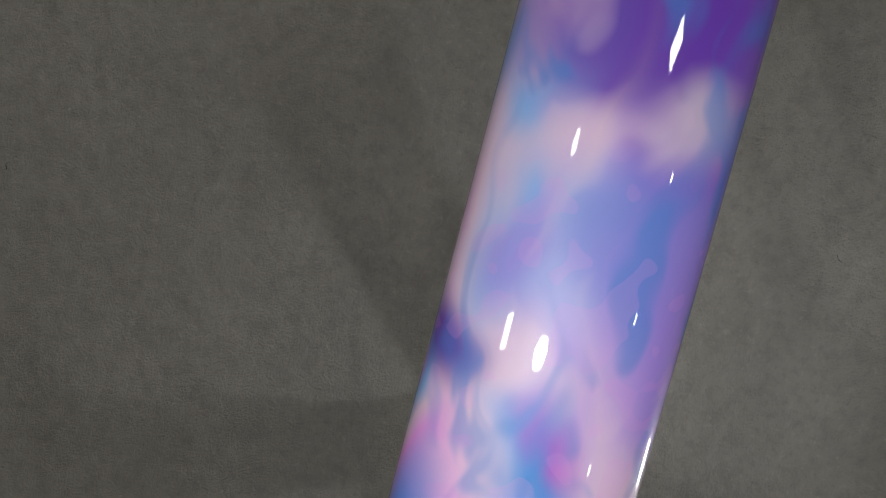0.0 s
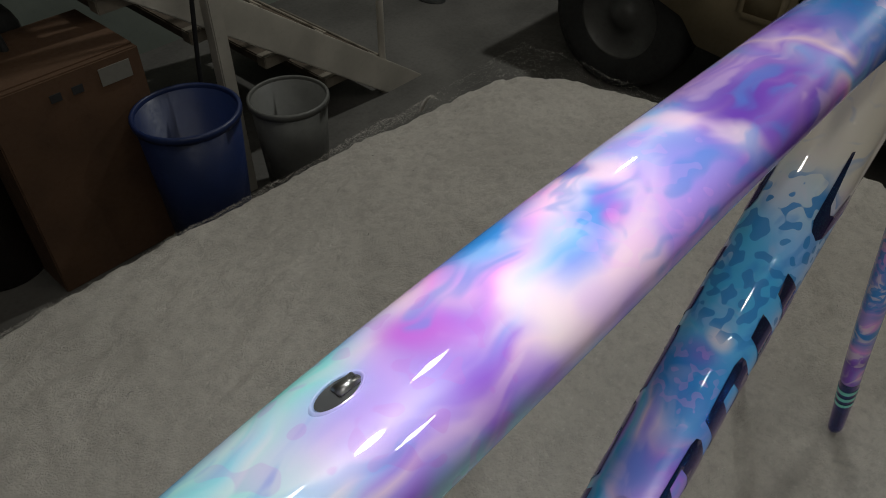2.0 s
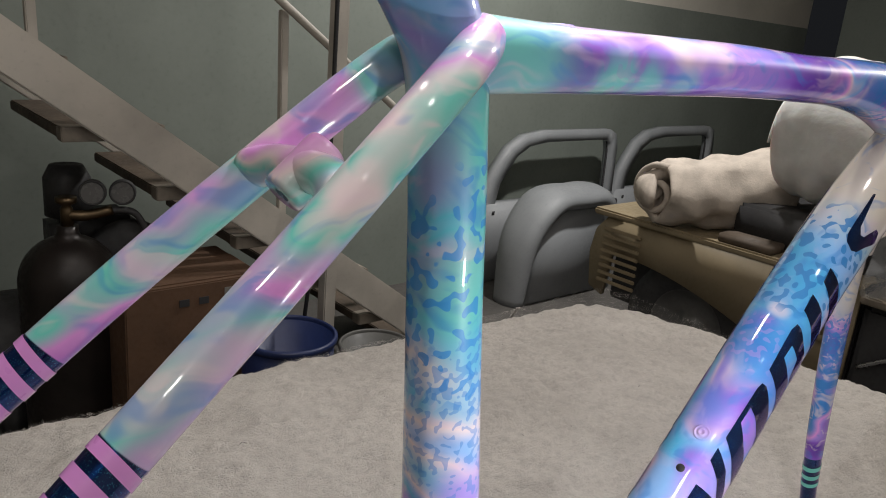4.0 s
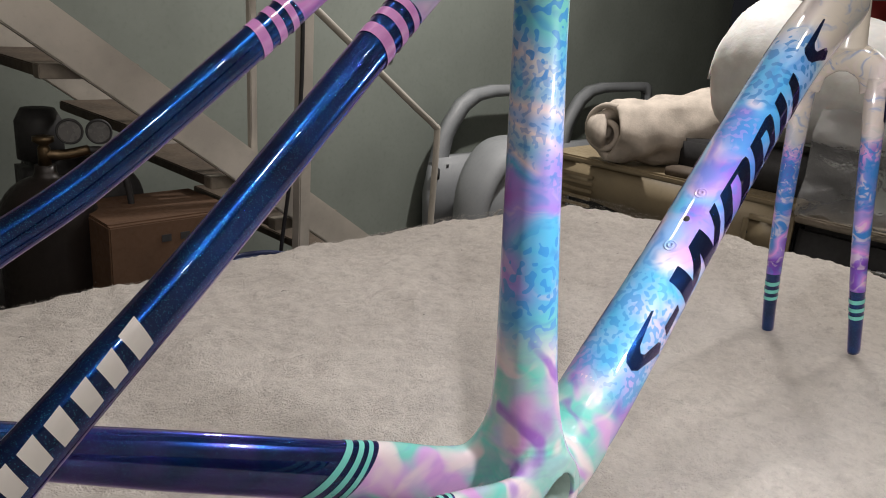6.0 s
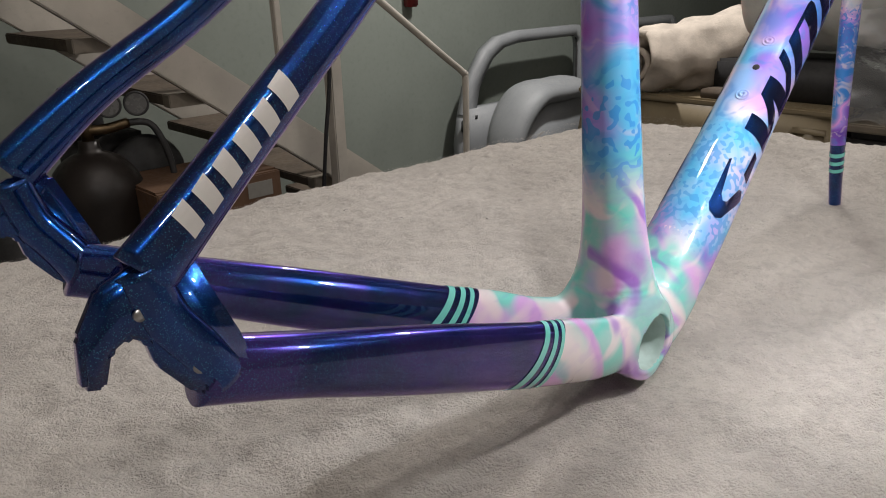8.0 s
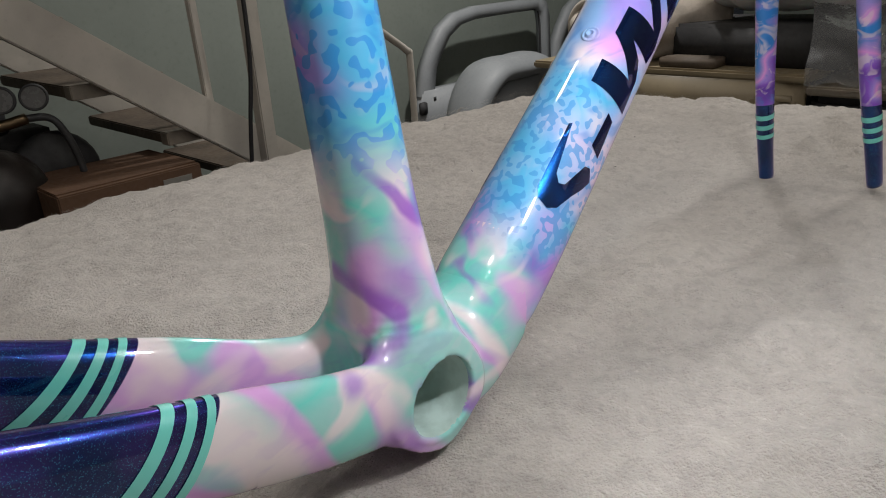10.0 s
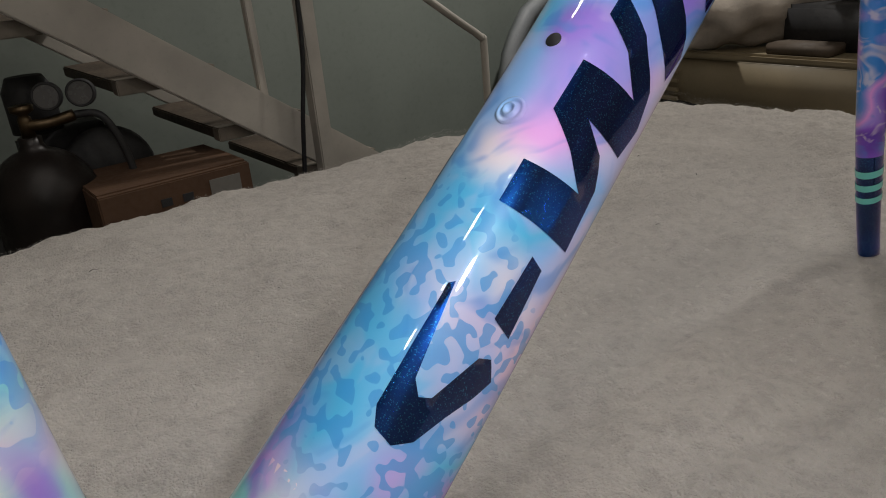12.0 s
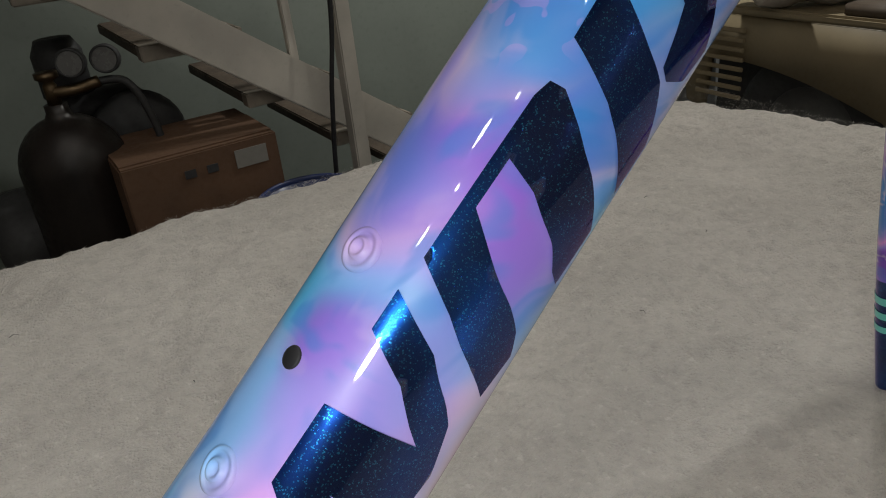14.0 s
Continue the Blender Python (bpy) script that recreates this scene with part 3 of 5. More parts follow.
def wadding():
    bm = bmesh.new()
    nx, ny = 460, 350
    grid = []
    for i in range(nx + 1):
        row = []
        for j in range(ny + 1):
            u, v = i / nx * 2 - 1, j / ny * 2 - 1
            # rounded corners
            k = 1 - 0.13 * (abs(u) * abs(v)) ** 3
            x = (TX0 + TX1) / 2 + (TX1 - TX0) / 2 * u * k
            y = (TY0 + TY1) / 2 + (TY1 - TY0) / 2 * v * k
            e = max(abs(u), abs(v))
            x += 0.012 * noise.noise((y * 4, 7, x * 2)) * max(0, e - 0.7) * 3
            y += 0.02 * noise.noise((x * 4, 3, y * 2)) * max(0, e - 0.7) * 3
            row.append(bm.verts.new((x, y, wad_height(x, y) - wad_drop(e))))
        grid.append(row)
    for i in range(nx):
        for j in range(ny):
            bm.faces.new((grid[i][j], grid[i + 1][j], grid[i + 1][j + 1], grid[i][j + 1]))
    # the turned-down rim gives the sheet its thickness
    rim = [grid[i][0] for i in range(nx)] + [grid[nx][j] for j in range(ny)] + [grid[i][ny] for i in range(nx, 0, -1)] + [grid[0][j] for j in range(ny, 0, -1)]
    low = [bm.verts.new(v.co + Vector((0, 0, -0.05))) for v in rim]
    for i in range(len(rim)):
        bm.faces.new((rim[i], rim[(i + 1) % len(rim)], low[(i + 1) % len(rim)], low[i]))
    ob = part("wadding_sheet", bm, M_WAD)
    return tagged(ob, "thick fluffy white polyester wadding spread over the bench", "padding")


wadding()


def fibres():
    """Loose fibre ends that lie on the wadding."""
    rng = np.random.default_rng(4)
    verts, faces = [], []
    for i in range(60000):
        x, y = rng.uniform(-0.40, 1.15), rng.uniform(-0.45, 0.76)
        if i % 7 == 0:
            y, x = TY1 - 0.004 - abs(rng.normal(0, 0.014)), min(x, 0.85)
        e = max(abs((2 * x - TX0 - TX1) / (TX1 - TX0)), abs((2 * y - TY0 - TY1) / (TY1 - TY0)))
        z = wad_height(x, y) - wad_drop(e) - 0.0006
        a, ln, up = rng.uniform(0, 6.283), rng.uniform(0.003, 0.008), rng.uniform(0.0004, 0.0018)
        dx, dy, w = math.cos(a), math.sin(a), 0.00014
        verts += [(x - dy * w, y + dx * w, z), (x + dy * w, y - dx * w, z), (x + dx * ln, y + dy * ln, z + up)]
        faces.append((3 * i, 3 * i + 1, 3 * i + 2))
    me = bpy.data.meshes.new("loose_fibre")
    me.from_pydata(verts, [], faces)
    me.materials.append(M_WAD)
    return tagged(new("loose_fibre", me), "loose white fibre ends on the wadding", "fibre", "", "stuff")


fibres()

# ---- the bicycle frame ----
bike = tagged(new("bicycle"), "glossy racing bicycle frame airbrushed in mint, pink, purple and blue", "bicycle frame")
bike.location = (0.005, 0, 0.0)
bike.rotation_euler = LEAN.to_euler()
fork = tagged(new("bicycle_fork"), "ivory fork fading to blue, purple and navy tips", "bicycle fork")
fork.location = (0.605, 0, 0.0)


def bpart(name, bm, mat, parent=None, label="", flat=False):
    """A part given in world places: its object keeps the world's axes, so that the paint runs on from tube to tube."""
    ob = part(name, bm, mat, None, label, not flat)
    top = parent or bike
    ob.parent = top
    root = top
    while root.parent:
        root = root.parent
    ob.matrix_parent_inverse = Matrix.Translation(-root.location)
    if top is not root:
        ob.matrix_parent_inverse = Matrix()
    return ob


SEAT = Tube([(0.001, 0, 0.066, 0.030, 0.033), (-0.001, 0, 0.095, 0.028, 0.028), (-0.004, 0, 0.14, 0.025, 0.0225), (-0.0095, 0, 0.22, 0.0225, 0.020),
             (-0.0140, 0, 0.30, 0.0205, 0.0185), (-0.0183, 0, 0.38, 0.019, 0.0175), (-0.0225, 0, 0.46, 0.0185, 0.0175), (-0.029, 0, 0.507, 0.019, 0.0185), (-0.052, 0, 0.543, 0.0195, 0.0195)])
TOP = Tube([(-0.022, 0, 0.503, 0.018, 0.020), (0.04, 0.001, 0.503, 0.0165, 0.0255), (0.12, 0.002, 0.503, 0.0165, 0.0275), (0.21, 0.002, 0.503, 0.0165, 0.0275),
            (0.30, 0.002, 0.501, 0.0165, 0.0275), (0.39, 0.001, 0.499, 0.019, 0.0270), (0.47, 0, 0.491, 0.025, 0.0265), (0.555, 0, 0.470, 0.034, 0.024)], power=2.3)
DOWN = Tube([(0.046, 0, 0.039, 0.0310, 0.031), (0.100, 0, 0.083, 0.0325, 0.0300), (0.2085, 0, 0.1795, 0.0305, 0.0265), (0.30, 0, 0.2635, 0.0300, 0.0260),
             (0.38, 0, 0.333, 0.0305, 0.0260), (0.46, 0, 0.392, 0.035, 0.0255), (0.556, 0, 0.445, 0.044, 0.0240)], power=2.3)
bpart("seat_tube", SEAT.mesh(60, 48, 0.17, 1.0, cap=False, tuck=0.002), M_ST, None, "mint and blue spotted seat tube")
bore = Tube([(-0.046, 0, 0.534, 0.0160, 0.0160), (-0.0525, 0, 0.5437, 0.0162, 0.0162)])
bpart("seat_tube_bore", bore.mesh(4, 40), M_BLACK)
rimt = lathe_bm([(0.0160, 0.0), (0.0195, 0.0), (0.0200, -0.003)], (-0.0525, 0, 0.5440), 40, (-0.55, 0, 0.83))
bpart("seat_tube_rim", rimt, M_BORE)
bpart("top_tube", TOP.mesh(70, 48), M_TT, None, "lavender, purple and blue clouded top tube")
bpart("down_tube", DOWN.mesh(90, 56, 0.085, 1.0, tuck=0.002), M_DT, None, "sky blue and lilac down tube")
HEAD = Tube([(0.576, 0, 0.384, 0.0245, 0.0245), (0.572, 0, 0.42, 0.0235, 0.0225), (0.567, 0, 0.47, 0.0225, 0.0205), (0.561, 0, 0.545, 0.0215, 0.0200)])
bpart("head_tube", HEAD.mesh(30, 40), M_HEAD, None, "plain ivory head tube")
# gussets where the tubes run into each other
BBX, BBZ = 0.000, 0.039
STAYS = {}
for sgn in (-1, 1):
    up_l = 0.012 if sgn > 0 else 0.0
    STAYS[sgn] = Tube([(-0.026, sgn * 0.024 - 0.0015, 0.047, 0.023, 0.011), (-0.071, sgn * 0.031 - 0.0015, 0.060, 0.0225, 0.011), (-0.113, sgn * 0.036 - 0.0015, 0.0755 + up_l * 0.2, 0.0222, 0.0105),
                       (-0.16, sgn * 0.041 - 0.0015, 0.0925 + up_l * 0.35, 0.0205, 0.0105), (-0.255, sgn * 0.051 - 0.0015, 0.130 + up_l * 0.6, 0.0178, 0.0105), (-0.325, sgn * 0.0585 - 0.0015, 0.158 + up_l * 0.8, 0.0143, 0.0105),
                       (-0.368, sgn * 0.0625 - 0.0015, 0.174 + up_l, 0.0135, 0.0095)])


def tube_field(tube, pts, t0, t1, n=14):
    """Rough distance of points to the tube's skin, negative inside."""
    best = np.full(len(pts), 9.0)
    rows = [tube.frame_at(t0 + (t1 - t0) * k / n) for k in range(n + 1)]
    for (c0, u0, s0, h0, w0), (c1, u1, s1, h1, w1) in zip(rows, rows[1:]):
        ax = np.array(c1 - c0)
        ln = ax @ ax
        f = np.clip((pts - np.array(c0)) @ ax / ln, 0, 1)
        d = pts - (np.array(c0) + f[:, None] * ax)
        up, sd = np.array(u0 + u1) / 2, np.array(s0 + s1) / 2
        tan = ax / math.sqrt(ln)
        h, w = h0 + (h1 - h0) * f, w0 + (w1 - w0) * f
        q = tube.power
        r = ((np.abs(d @ up) / h) ** q + (np.abs(d @ sd) / w) ** q) ** (1 / q)
        over = np.abs(d @ tan)
        best = np.minimum(best, np.maximum((r - 1) * np.minimum(h, w), over - 0.002))
    return best


def blend_min(a, b, k):
    h = np.clip(0.5 + 0.5 * (b - a) / k, 0, 1)
    return b * (1 - h) + a * h - k * h * (1 - h)


def net(field, lo, step):
    """Skin of a sampled field: one vertex for each cell that it cuts, one face for each edge."""
    inside = field < 0
    corners = [(a, b, c) for a in (0, 1) for b in (0, 1) for c in (0, 1)]
    n = [k - 1 for k in field.shape]
    cut = [field[a:a + n[0], b:b + n[1], c:c + n[2]] for a, b, c in corners]
    mixed = np.zeros(n, bool)
    total, weight = np.zeros((*n, 3)), np.zeros(n)
    for p in range(8):
        for q in range(p + 1, 8):
            cp, cq = np.array(corners[p]), np.array(corners[q])
            if abs(cp - cq).sum() != 1:
                continue
            cross = (cut[p] < 0) != (cut[q] < 0)
            f = np.where(cross, cut[p] / np.where(cross, cut[p] - cut[q], 1), 0)
            mixed |= cross
            total += np.where(cross[..., None], cp + f[..., None] * (cq - cp), 0)
            weight += cross
    index = np.full(n, -1)
    cells = np.argwhere(mixed)
    index[mixed] = np.arange(len(cells))
    verts = (cells + total[mixed] / weight[mixed][:, None]) * step + lo
    faces = []
    for axis in range(3):
        a1, a2 = (axis + 1) % 3, (axis + 2) % 3
        m = [slice(None)] * 3
        m2 = [slice(None)] * 3
        m[axis], m2[axis] = slice(0, -1), slice(1, None)
        change = inside[tuple(m)] != inside[tuple(m2)]
        for cell in np.argwhere(change):
            if cell[a1] == 0 or cell[a2] == 0 or cell[a1] >= n[a1] or cell[a2] >= n[a2] or cell[axis] >= n[axis]:
                continue
            ring = []
            for d1, d2 in ((0, 0), (1, 0), (1, 1), (0, 1)):
                c = cell.copy()
                c[a1] -= d1
                c[a2] -= d2
                ring.append(int(index[tuple(c)]))
            if min(ring) >= 0:
                faces.append(ring if inside[tuple(cell)] else ring[::-1])
    return verts, faces


def junction():
    """The moulded junction of seat tube, down tube, shell and chainstays, with the bore cut through."""
    step = 0.0016
    lo, hi = np.array((-0.116, -0.056, -0.002)), np.array((0.080, 0.056, 0.128))
    size = [int(k) for k in np.ceil((hi - lo) / step)]
    gx = np.stack(np.meshgrid(*[np.arange(k) for k in size], indexing="ij"), -1).reshape(-1, 3) * step + lo
    dt = Tube([(0.006, 0, 0.034, 0.0300, 0.0325)] + DOWN.st[:4], power=2.3)
    st = Tube([(0.002, 0, 0.040, 0.030, 0.032)] + SEAT.st[:6])
    f = blend_min(tube_field(st, gx, 0, 0.75, 22), tube_field(dt, gx, 0, 0.62, 22), 0.020)
    stays = None
    for sg in (-1, 1):
        cs = Tube([(0.0, sg * 0.019, 0.040, 0.022, 0.013)] + STAYS[sg].st[:6])
        g = tube_field(cs, gx, 0, 0.8, 22)
        stays = g if stays is None else np.minimum(stays, g)
    f = blend_min(f, stays, 0.022)
    rad = np.hypot(gx[:, 0] - BBX, gx[:, 2] - BBZ)
    ay = np.abs(gx[:, 1])
    f = blend_min(f, np.maximum(rad - 0.0315, ay - 0.0325), 0.008)
    f = np.minimum(f, np.maximum(rad - 0.0268, ay - 0.0345))
    f = np.maximum(f, -(rad - 0.0224))
    verts, faces = net(f.reshape(size), lo + 0.0, step)
    me = bpy.data.meshes.new("bottom_bracket_shell")
    me.from_pydata([tuple(v) for v in verts], [], faces)
    for pl in me.polygons:
        pl.use_smooth = True
    me.materials.append(M_BB)
    ob = new("bottom_bracket_shell", me)
    ob.parent = bike
    ob.matrix_parent_inverse = Matrix.Translation(-bike.location)
    ob["label"] = "mint and pink marbled bottom bracket junction"
    sm = ob.modifiers.new("smooth", "SMOOTH")
    sm.factor, sm.iterations = 0.5, 2


junction()
bpart("bottom_bracket_bore", lathe_bm([(0.0226, -0.0335), (0.0218, -0.030), (0.0216, -0.022), (0.0205, -0.0215), (0.0205, 0.022), (0.0226, 0.033)], (BBX, 0, BBZ), 48, (0, 1, 0)), M_BORE)

for sgn, word in ((-1, "right"), (1, "left")):
    CS = STAYS[sgn]
    cs = bpart("chainstay", CS.mesh(60, 36, 0.29, 1.0, tuck=0.002), M_CS, None, "navy chainstay turning mint and pink at the shell")
    for k in range(3):
        t0 = 0.4365 + 0.029 * k
        bpart("stripe", CS.mesh(2, 36, t0, t0 + 0.0145, False, 0.0004, -0.027), M_MINT, cs)
    up_l = 0.02 if sgn > 0 else 0.0
    SS = Tube([(-0.014, sgn * 0.011, 0.510, 0.011, 0.009), (-0.044, sgn * 0.025 - 0.0015, 0.4935, 0.0105, 0.0096), (-0.12, sgn * 0.0385 - 0.0015, 0.434, 0.0098, 0.0094), (-0.164, sgn * 0.044 - 0.0015, 0.3985, 0.0094, 0.0090),
               (-0.205, sgn * 0.0485 - 0.0015, 0.3645, 0.0091, 0.0088), (-0.285, sgn * 0.0575 - 0.0015, 0.2955 + up_l * 0.3, 0.0092, 0.0088), (-0.343, sgn * 0.064 - 0.0015, 0.249 + up_l * 0.8, 0.0098, 0.0088), (-0.383, sgn * 0.0665 - 0.0015, 0.216 + up_l * 0.9, 0.0118, 0.0078)])
    ss = bpart("seatstay", SS.mesh(50, 32), M_SS, None, "slim seatstay, pink above the stripes and navy below")
    for k in range(3):
        t0 = 0.500 + 0.026 * k
        bpart("stripe", SS.mesh(2, 32, t0, t0 + 0.013, False, 0.0004, -0.004), M_PINK, ss)
    if sgn < 0:
        for k in range(6):
            t0 = 0.787 + 0.0255 * k
            hgt = 20 if k else 30
            bpart("lettering_bar", SS.patch([(t0, 62 - hgt), (t0 + 0.017, 62 - hgt + 4), (t0 + 0.021, 62 + 42), (t0 + 0.006, 62 + 40)], 0.0005, 4, 6), M_WHITE, ss, "white lettering bar")
    y0, y1 = sgn * 0.066 - 0.0055, sgn * 0.066 + 0.0025
    DX, DZ = -0.024, -0.006 + up_l * 0.55
    drop = plate_bm([(x + DX, z + DZ) for x, z in ((-0.343, 0.226), (-0.359, 0.228), (-0.374, 0.222), (-0.383, 0.208), (-0.385, 0.191), (-0.378, 0.189), (-0.374, 0.2005), (-0.368, 0.2035),
                     (-0.3625, 0.200), (-0.3605, 0.190), (-0.350, 0.176), (-0.335, 0.167), (-0.325, 0.170), (-0.328, 0.190))], y0, y1, 0.0016)
    dp = bpart("dropout", drop, M_NAVY, None, "navy hooked rear dropout")
    web = Tube([(-0.384, sgn * 0.0660 - 0.0015, 0.226 + DZ, 0.0092, 0.0082), (-0.379, sgn * 0.0655 - 0.0015, 0.207 + DZ, 0.0095, 0.0085), (-0.369, sgn * 0.0645 - 0.0015, 0.191 + DZ, 0.0100, 0.0090),
                (-0.360, sgn * 0.0630 - 0.0015, 0.176 + DZ, 0.0105, 0.0092)])
    bpart("gusset", web.mesh(14, 24), M_NAVY, dp, "rounded navy web between the stays")
    for sx, sz, sr in ((-0.347, 0.186, 0.0028), (-0.355, 0.214, 0.0022), (-0.364, 0.211, 0.0022)):
        bpart("screw", lathe_bm([(0, 0), (sr, 0), (sr, 0.0012), (0.0, 0.0012)], (sx + DX, sgn * 0.066 - 0.0015 + sgn * 0.0044, sz + DZ), 14, (0, sgn, 0)), M_STEEL, dp)
# brake bridge
br = Tube([(-0.100, 0.033, 0.452, 0.009, 0.010), (-0.096, 0.014, 0.4555, 0.0085, 0.009), (-0.096, -0.018, 0.4555, 0.0085, 0.009), (-0.100, -0.036, 0.450, 0.009, 0.010)], (1, 0, 0))
bridge = bpart("brake_bridge", br.mesh(20, 28), M_SS)
bpart("bridge_boss", lathe_bm([(0.003, -0.013), (0.0085, -0.013), (0.009, -0.011), (0.009, 0.011), (0.0085, 0.013), (0.003, 0.013), (0.003, -0.013)], (-0.096, -0.002, 0.4555), 24, (0.75, 0, 0.66)), M_SS, bridge)

# bottle bosses and the cable hole of the down tube


def on_down(x):
    """Place along the down tube, 0 to 1, whose top line lies at x."""
    lo, hi = 0.0, 1.0
    for _ in range(40):
        mid = (lo + hi) / 2
        if DOWN.at(mid, 0).x < x:
            lo = mid
        else:
            hi = mid
    return lo


down_ob = bpy.data.objects["down_tube"]
for x, hole in ((0.189, False), (0.213, True), (0.236, False)):
    t = on_down(x)
    c, up = DOWN.at(t, 10), DOWN.frame_at(t)[1] - 0.16 * DOWN.frame_at(t)[2]
    if hole:
        bpart("cable_hole", lathe_bm([(0.0, 0.0006), (0.0027, 0.0006), (0.0031, 0.0002), (0.0031, -0.001)], c, 24, up), M_BLACK, down_ob)
    else:
        bo = bpart("bottle_boss", lathe_bm([(0.0062, -0.001), (0.0060, 0.0005), (0.0048, 0.0008), (0.0046, 0.0003), (0.0030, 0.0003), (0.0029, 0.0016), (0.0020, 0.0018), (0.0018, 0.0004), (0, 0.0003)], c, 28, up), M_DT, down_ob, "raised bottle boss in body colour")

# dark blue graphic bars along the down tube, on both sides
S0 = Vector((0.2085, 0, 0.1795)).dot(Vector((0.736, 0, 0.677)))


def t_of(s):
    """Place along the tube of a point s metres along its axis."""
    lo, hi = 0.0, 1.0
    for _ in range(40):
        mid = (lo + hi) / 2
        if DOWN.frame_at(mid)[0].dot(Vector((0.736, 0, 0.677))) < s:
            lo = mid
        else:
            hi = mid
    return lo


HOOK = [(0.2095, 40), (0.2112, 44), (0.1765, 54), (0.1718, 62), (0.1738, 70), (0.1935, 85), (0.1955, 92), (0.189, 101), (0.1585, 74), (0.1540, 62), (0.1565, 47), (0.163, 40.5)]
GRAPHICS = [
    ("graphic_hook", HOOK),
    ("graphic_bar", [(0.2338, 83), (0.232, 93), (0.205, 96), (0.2078, 81)]),
    ("graphic_zigzag", [(0.2434, 41), (0.2611, 41), (0.2632, 90), (0.2735, 68), (0.2829, 41), (0.305, 42), (0.306, 92), (0.3176, 70), (0.3257, 42), (0.337, 42.5), (0.328, 76), (0.314, 102),
                        (0.300, 112), (0.2857, 106), (0.287, 69), (0.280, 90), (0.269, 101), (0.2437, 105)]),
    ("graphic_arch", [(0.3465, 45), (0.3935, 48), (0.3985, 51), (0.3990, 60), (0.3937, 77), (0.386, 98), (0.377, 122), (0.3595, 119), (0.3614, 108), (0.3668, 97), (0.3742, 75), (0.3774, 55),
                      (0.3632, 54), (0.353, 80), (0.3433, 109), (0.337, 119), (0.324, 113), (0.3291, 95), (0.3381, 72)]),
    ("graphic_arch", [(0.4106, 49), (0.449, 46), (0.456, 50), (0.4555, 60), (0.450, 80), (0.446, 100), (0.436, 122), (0.4247, 118), (0.4195, 103), (0.4211, 96), (0.4365, 88), (0.4395, 62), (0.4268, 61),
                      (0.418, 99.5), (0.405, 124), (0.389, 123), (0.3955, 104), (0.4033, 83)]),
    ("graphic_bar", [(0.469, 47), (0.485, 45), (0.481, 80), (0.467, 119), (0.452, 118), (0.463, 80)]),
    ("graphic_bar", [(0.500, 50), (0.514, 47), (0.511, 80), (0.498, 118), (0.484, 116), (0.494, 80)]),
    ("graphic_hook", [(q + 0.3865, a) for q, a in HOOK]),
]


def film_on_down(outline, side):
    """A film cut to an outline of (place along the axis, degrees round the tube)."""
    bm = bmesh.new()
    bm.faces.new([bm.verts.new((q, a * 0.0005, 0)) for q, a in outline])
    bm.normal_update()
    bmesh.ops.triangulate(bm, faces=bm.faces[:])
    for no, steps in (((1, 0, 0), [0.15 + 0.010 * k for k in range(47)]), ((0, 1, 0), [0.0025 * k for k in range(6, 28)])):
        for v in steps:
            bmesh.ops.bisect_plane(bm, geom=bm.verts[:] + bm.edges[:] + bm.faces[:], plane_co=Vector(no) * v, plane_no=no)
    bmesh.ops.triangulate(bm, faces=bm.faces[:])
    for v in bm.verts:
        v.co = DOWN.at(t_of(v.co.x), side * v.co.y / 0.0005, 0.0004)
    return bm


for sgn in (1, -1):
    for name, outline in GRAPHICS:
        bpart(name, film_on_down(outline, sgn), M_NAVY, down_ob, "dark navy flake graphic")

# ports on the top tube
top_ob = bpy.data.objects["top_tube"]


def port(x, y, half_len, half_wid):
    z = TOP.at(0.14, 0).z
    bm = bmesh.new()
    k = 32
    rows = [(1.25, -0.0012), (1.12, 0.0012), (1.0, 0.0006), (0.9, -0.001)]
    rings = [[bm.verts.new((x + half_len * f * math.cos(2 * math.pi * j / k), y + half_wid * f * math.sin(2 * math.pi * j / k), z + h - 0.2 * (abs(y) ** 2) / 0.022)) for j in range(k)] for f, h in rows]
    for a, b in zip(rings, rings[1:]):
        for j in range(k):
            bm.faces.new((a[j], a[(j + 1) % k], b[(j + 1) % k], b[j]))
    rim = bpart("cable_port", bm, M_TT, top_ob, "raised oval cable port")
    bm = bmesh.new()
    bm.faces.new([bm.verts.new((x + half_len * 0.95 * math.cos(2 * math.pi * j / k), y + half_wid * 0.95 * math.sin(2 * math.pi * j / k), z + 0.0004 - 0.2 * (abs(y) ** 2) / 0.022)) for j in range(k)])
    bpart("port_opening", bm, M_BLACK, rim)
    bpart("plug", box_bm(x + half_len * 0.38, y + 0.0002, z + 0.0008 - 0.2 * (abs(y) ** 2) / 0.022, half_len * 0.95, half_wid * 1.15, 0.0012, 0.0004), M_STEEL, rim, "bare metal cable plug")


port(0.053, 0.007, 0.0080, 0.0036)

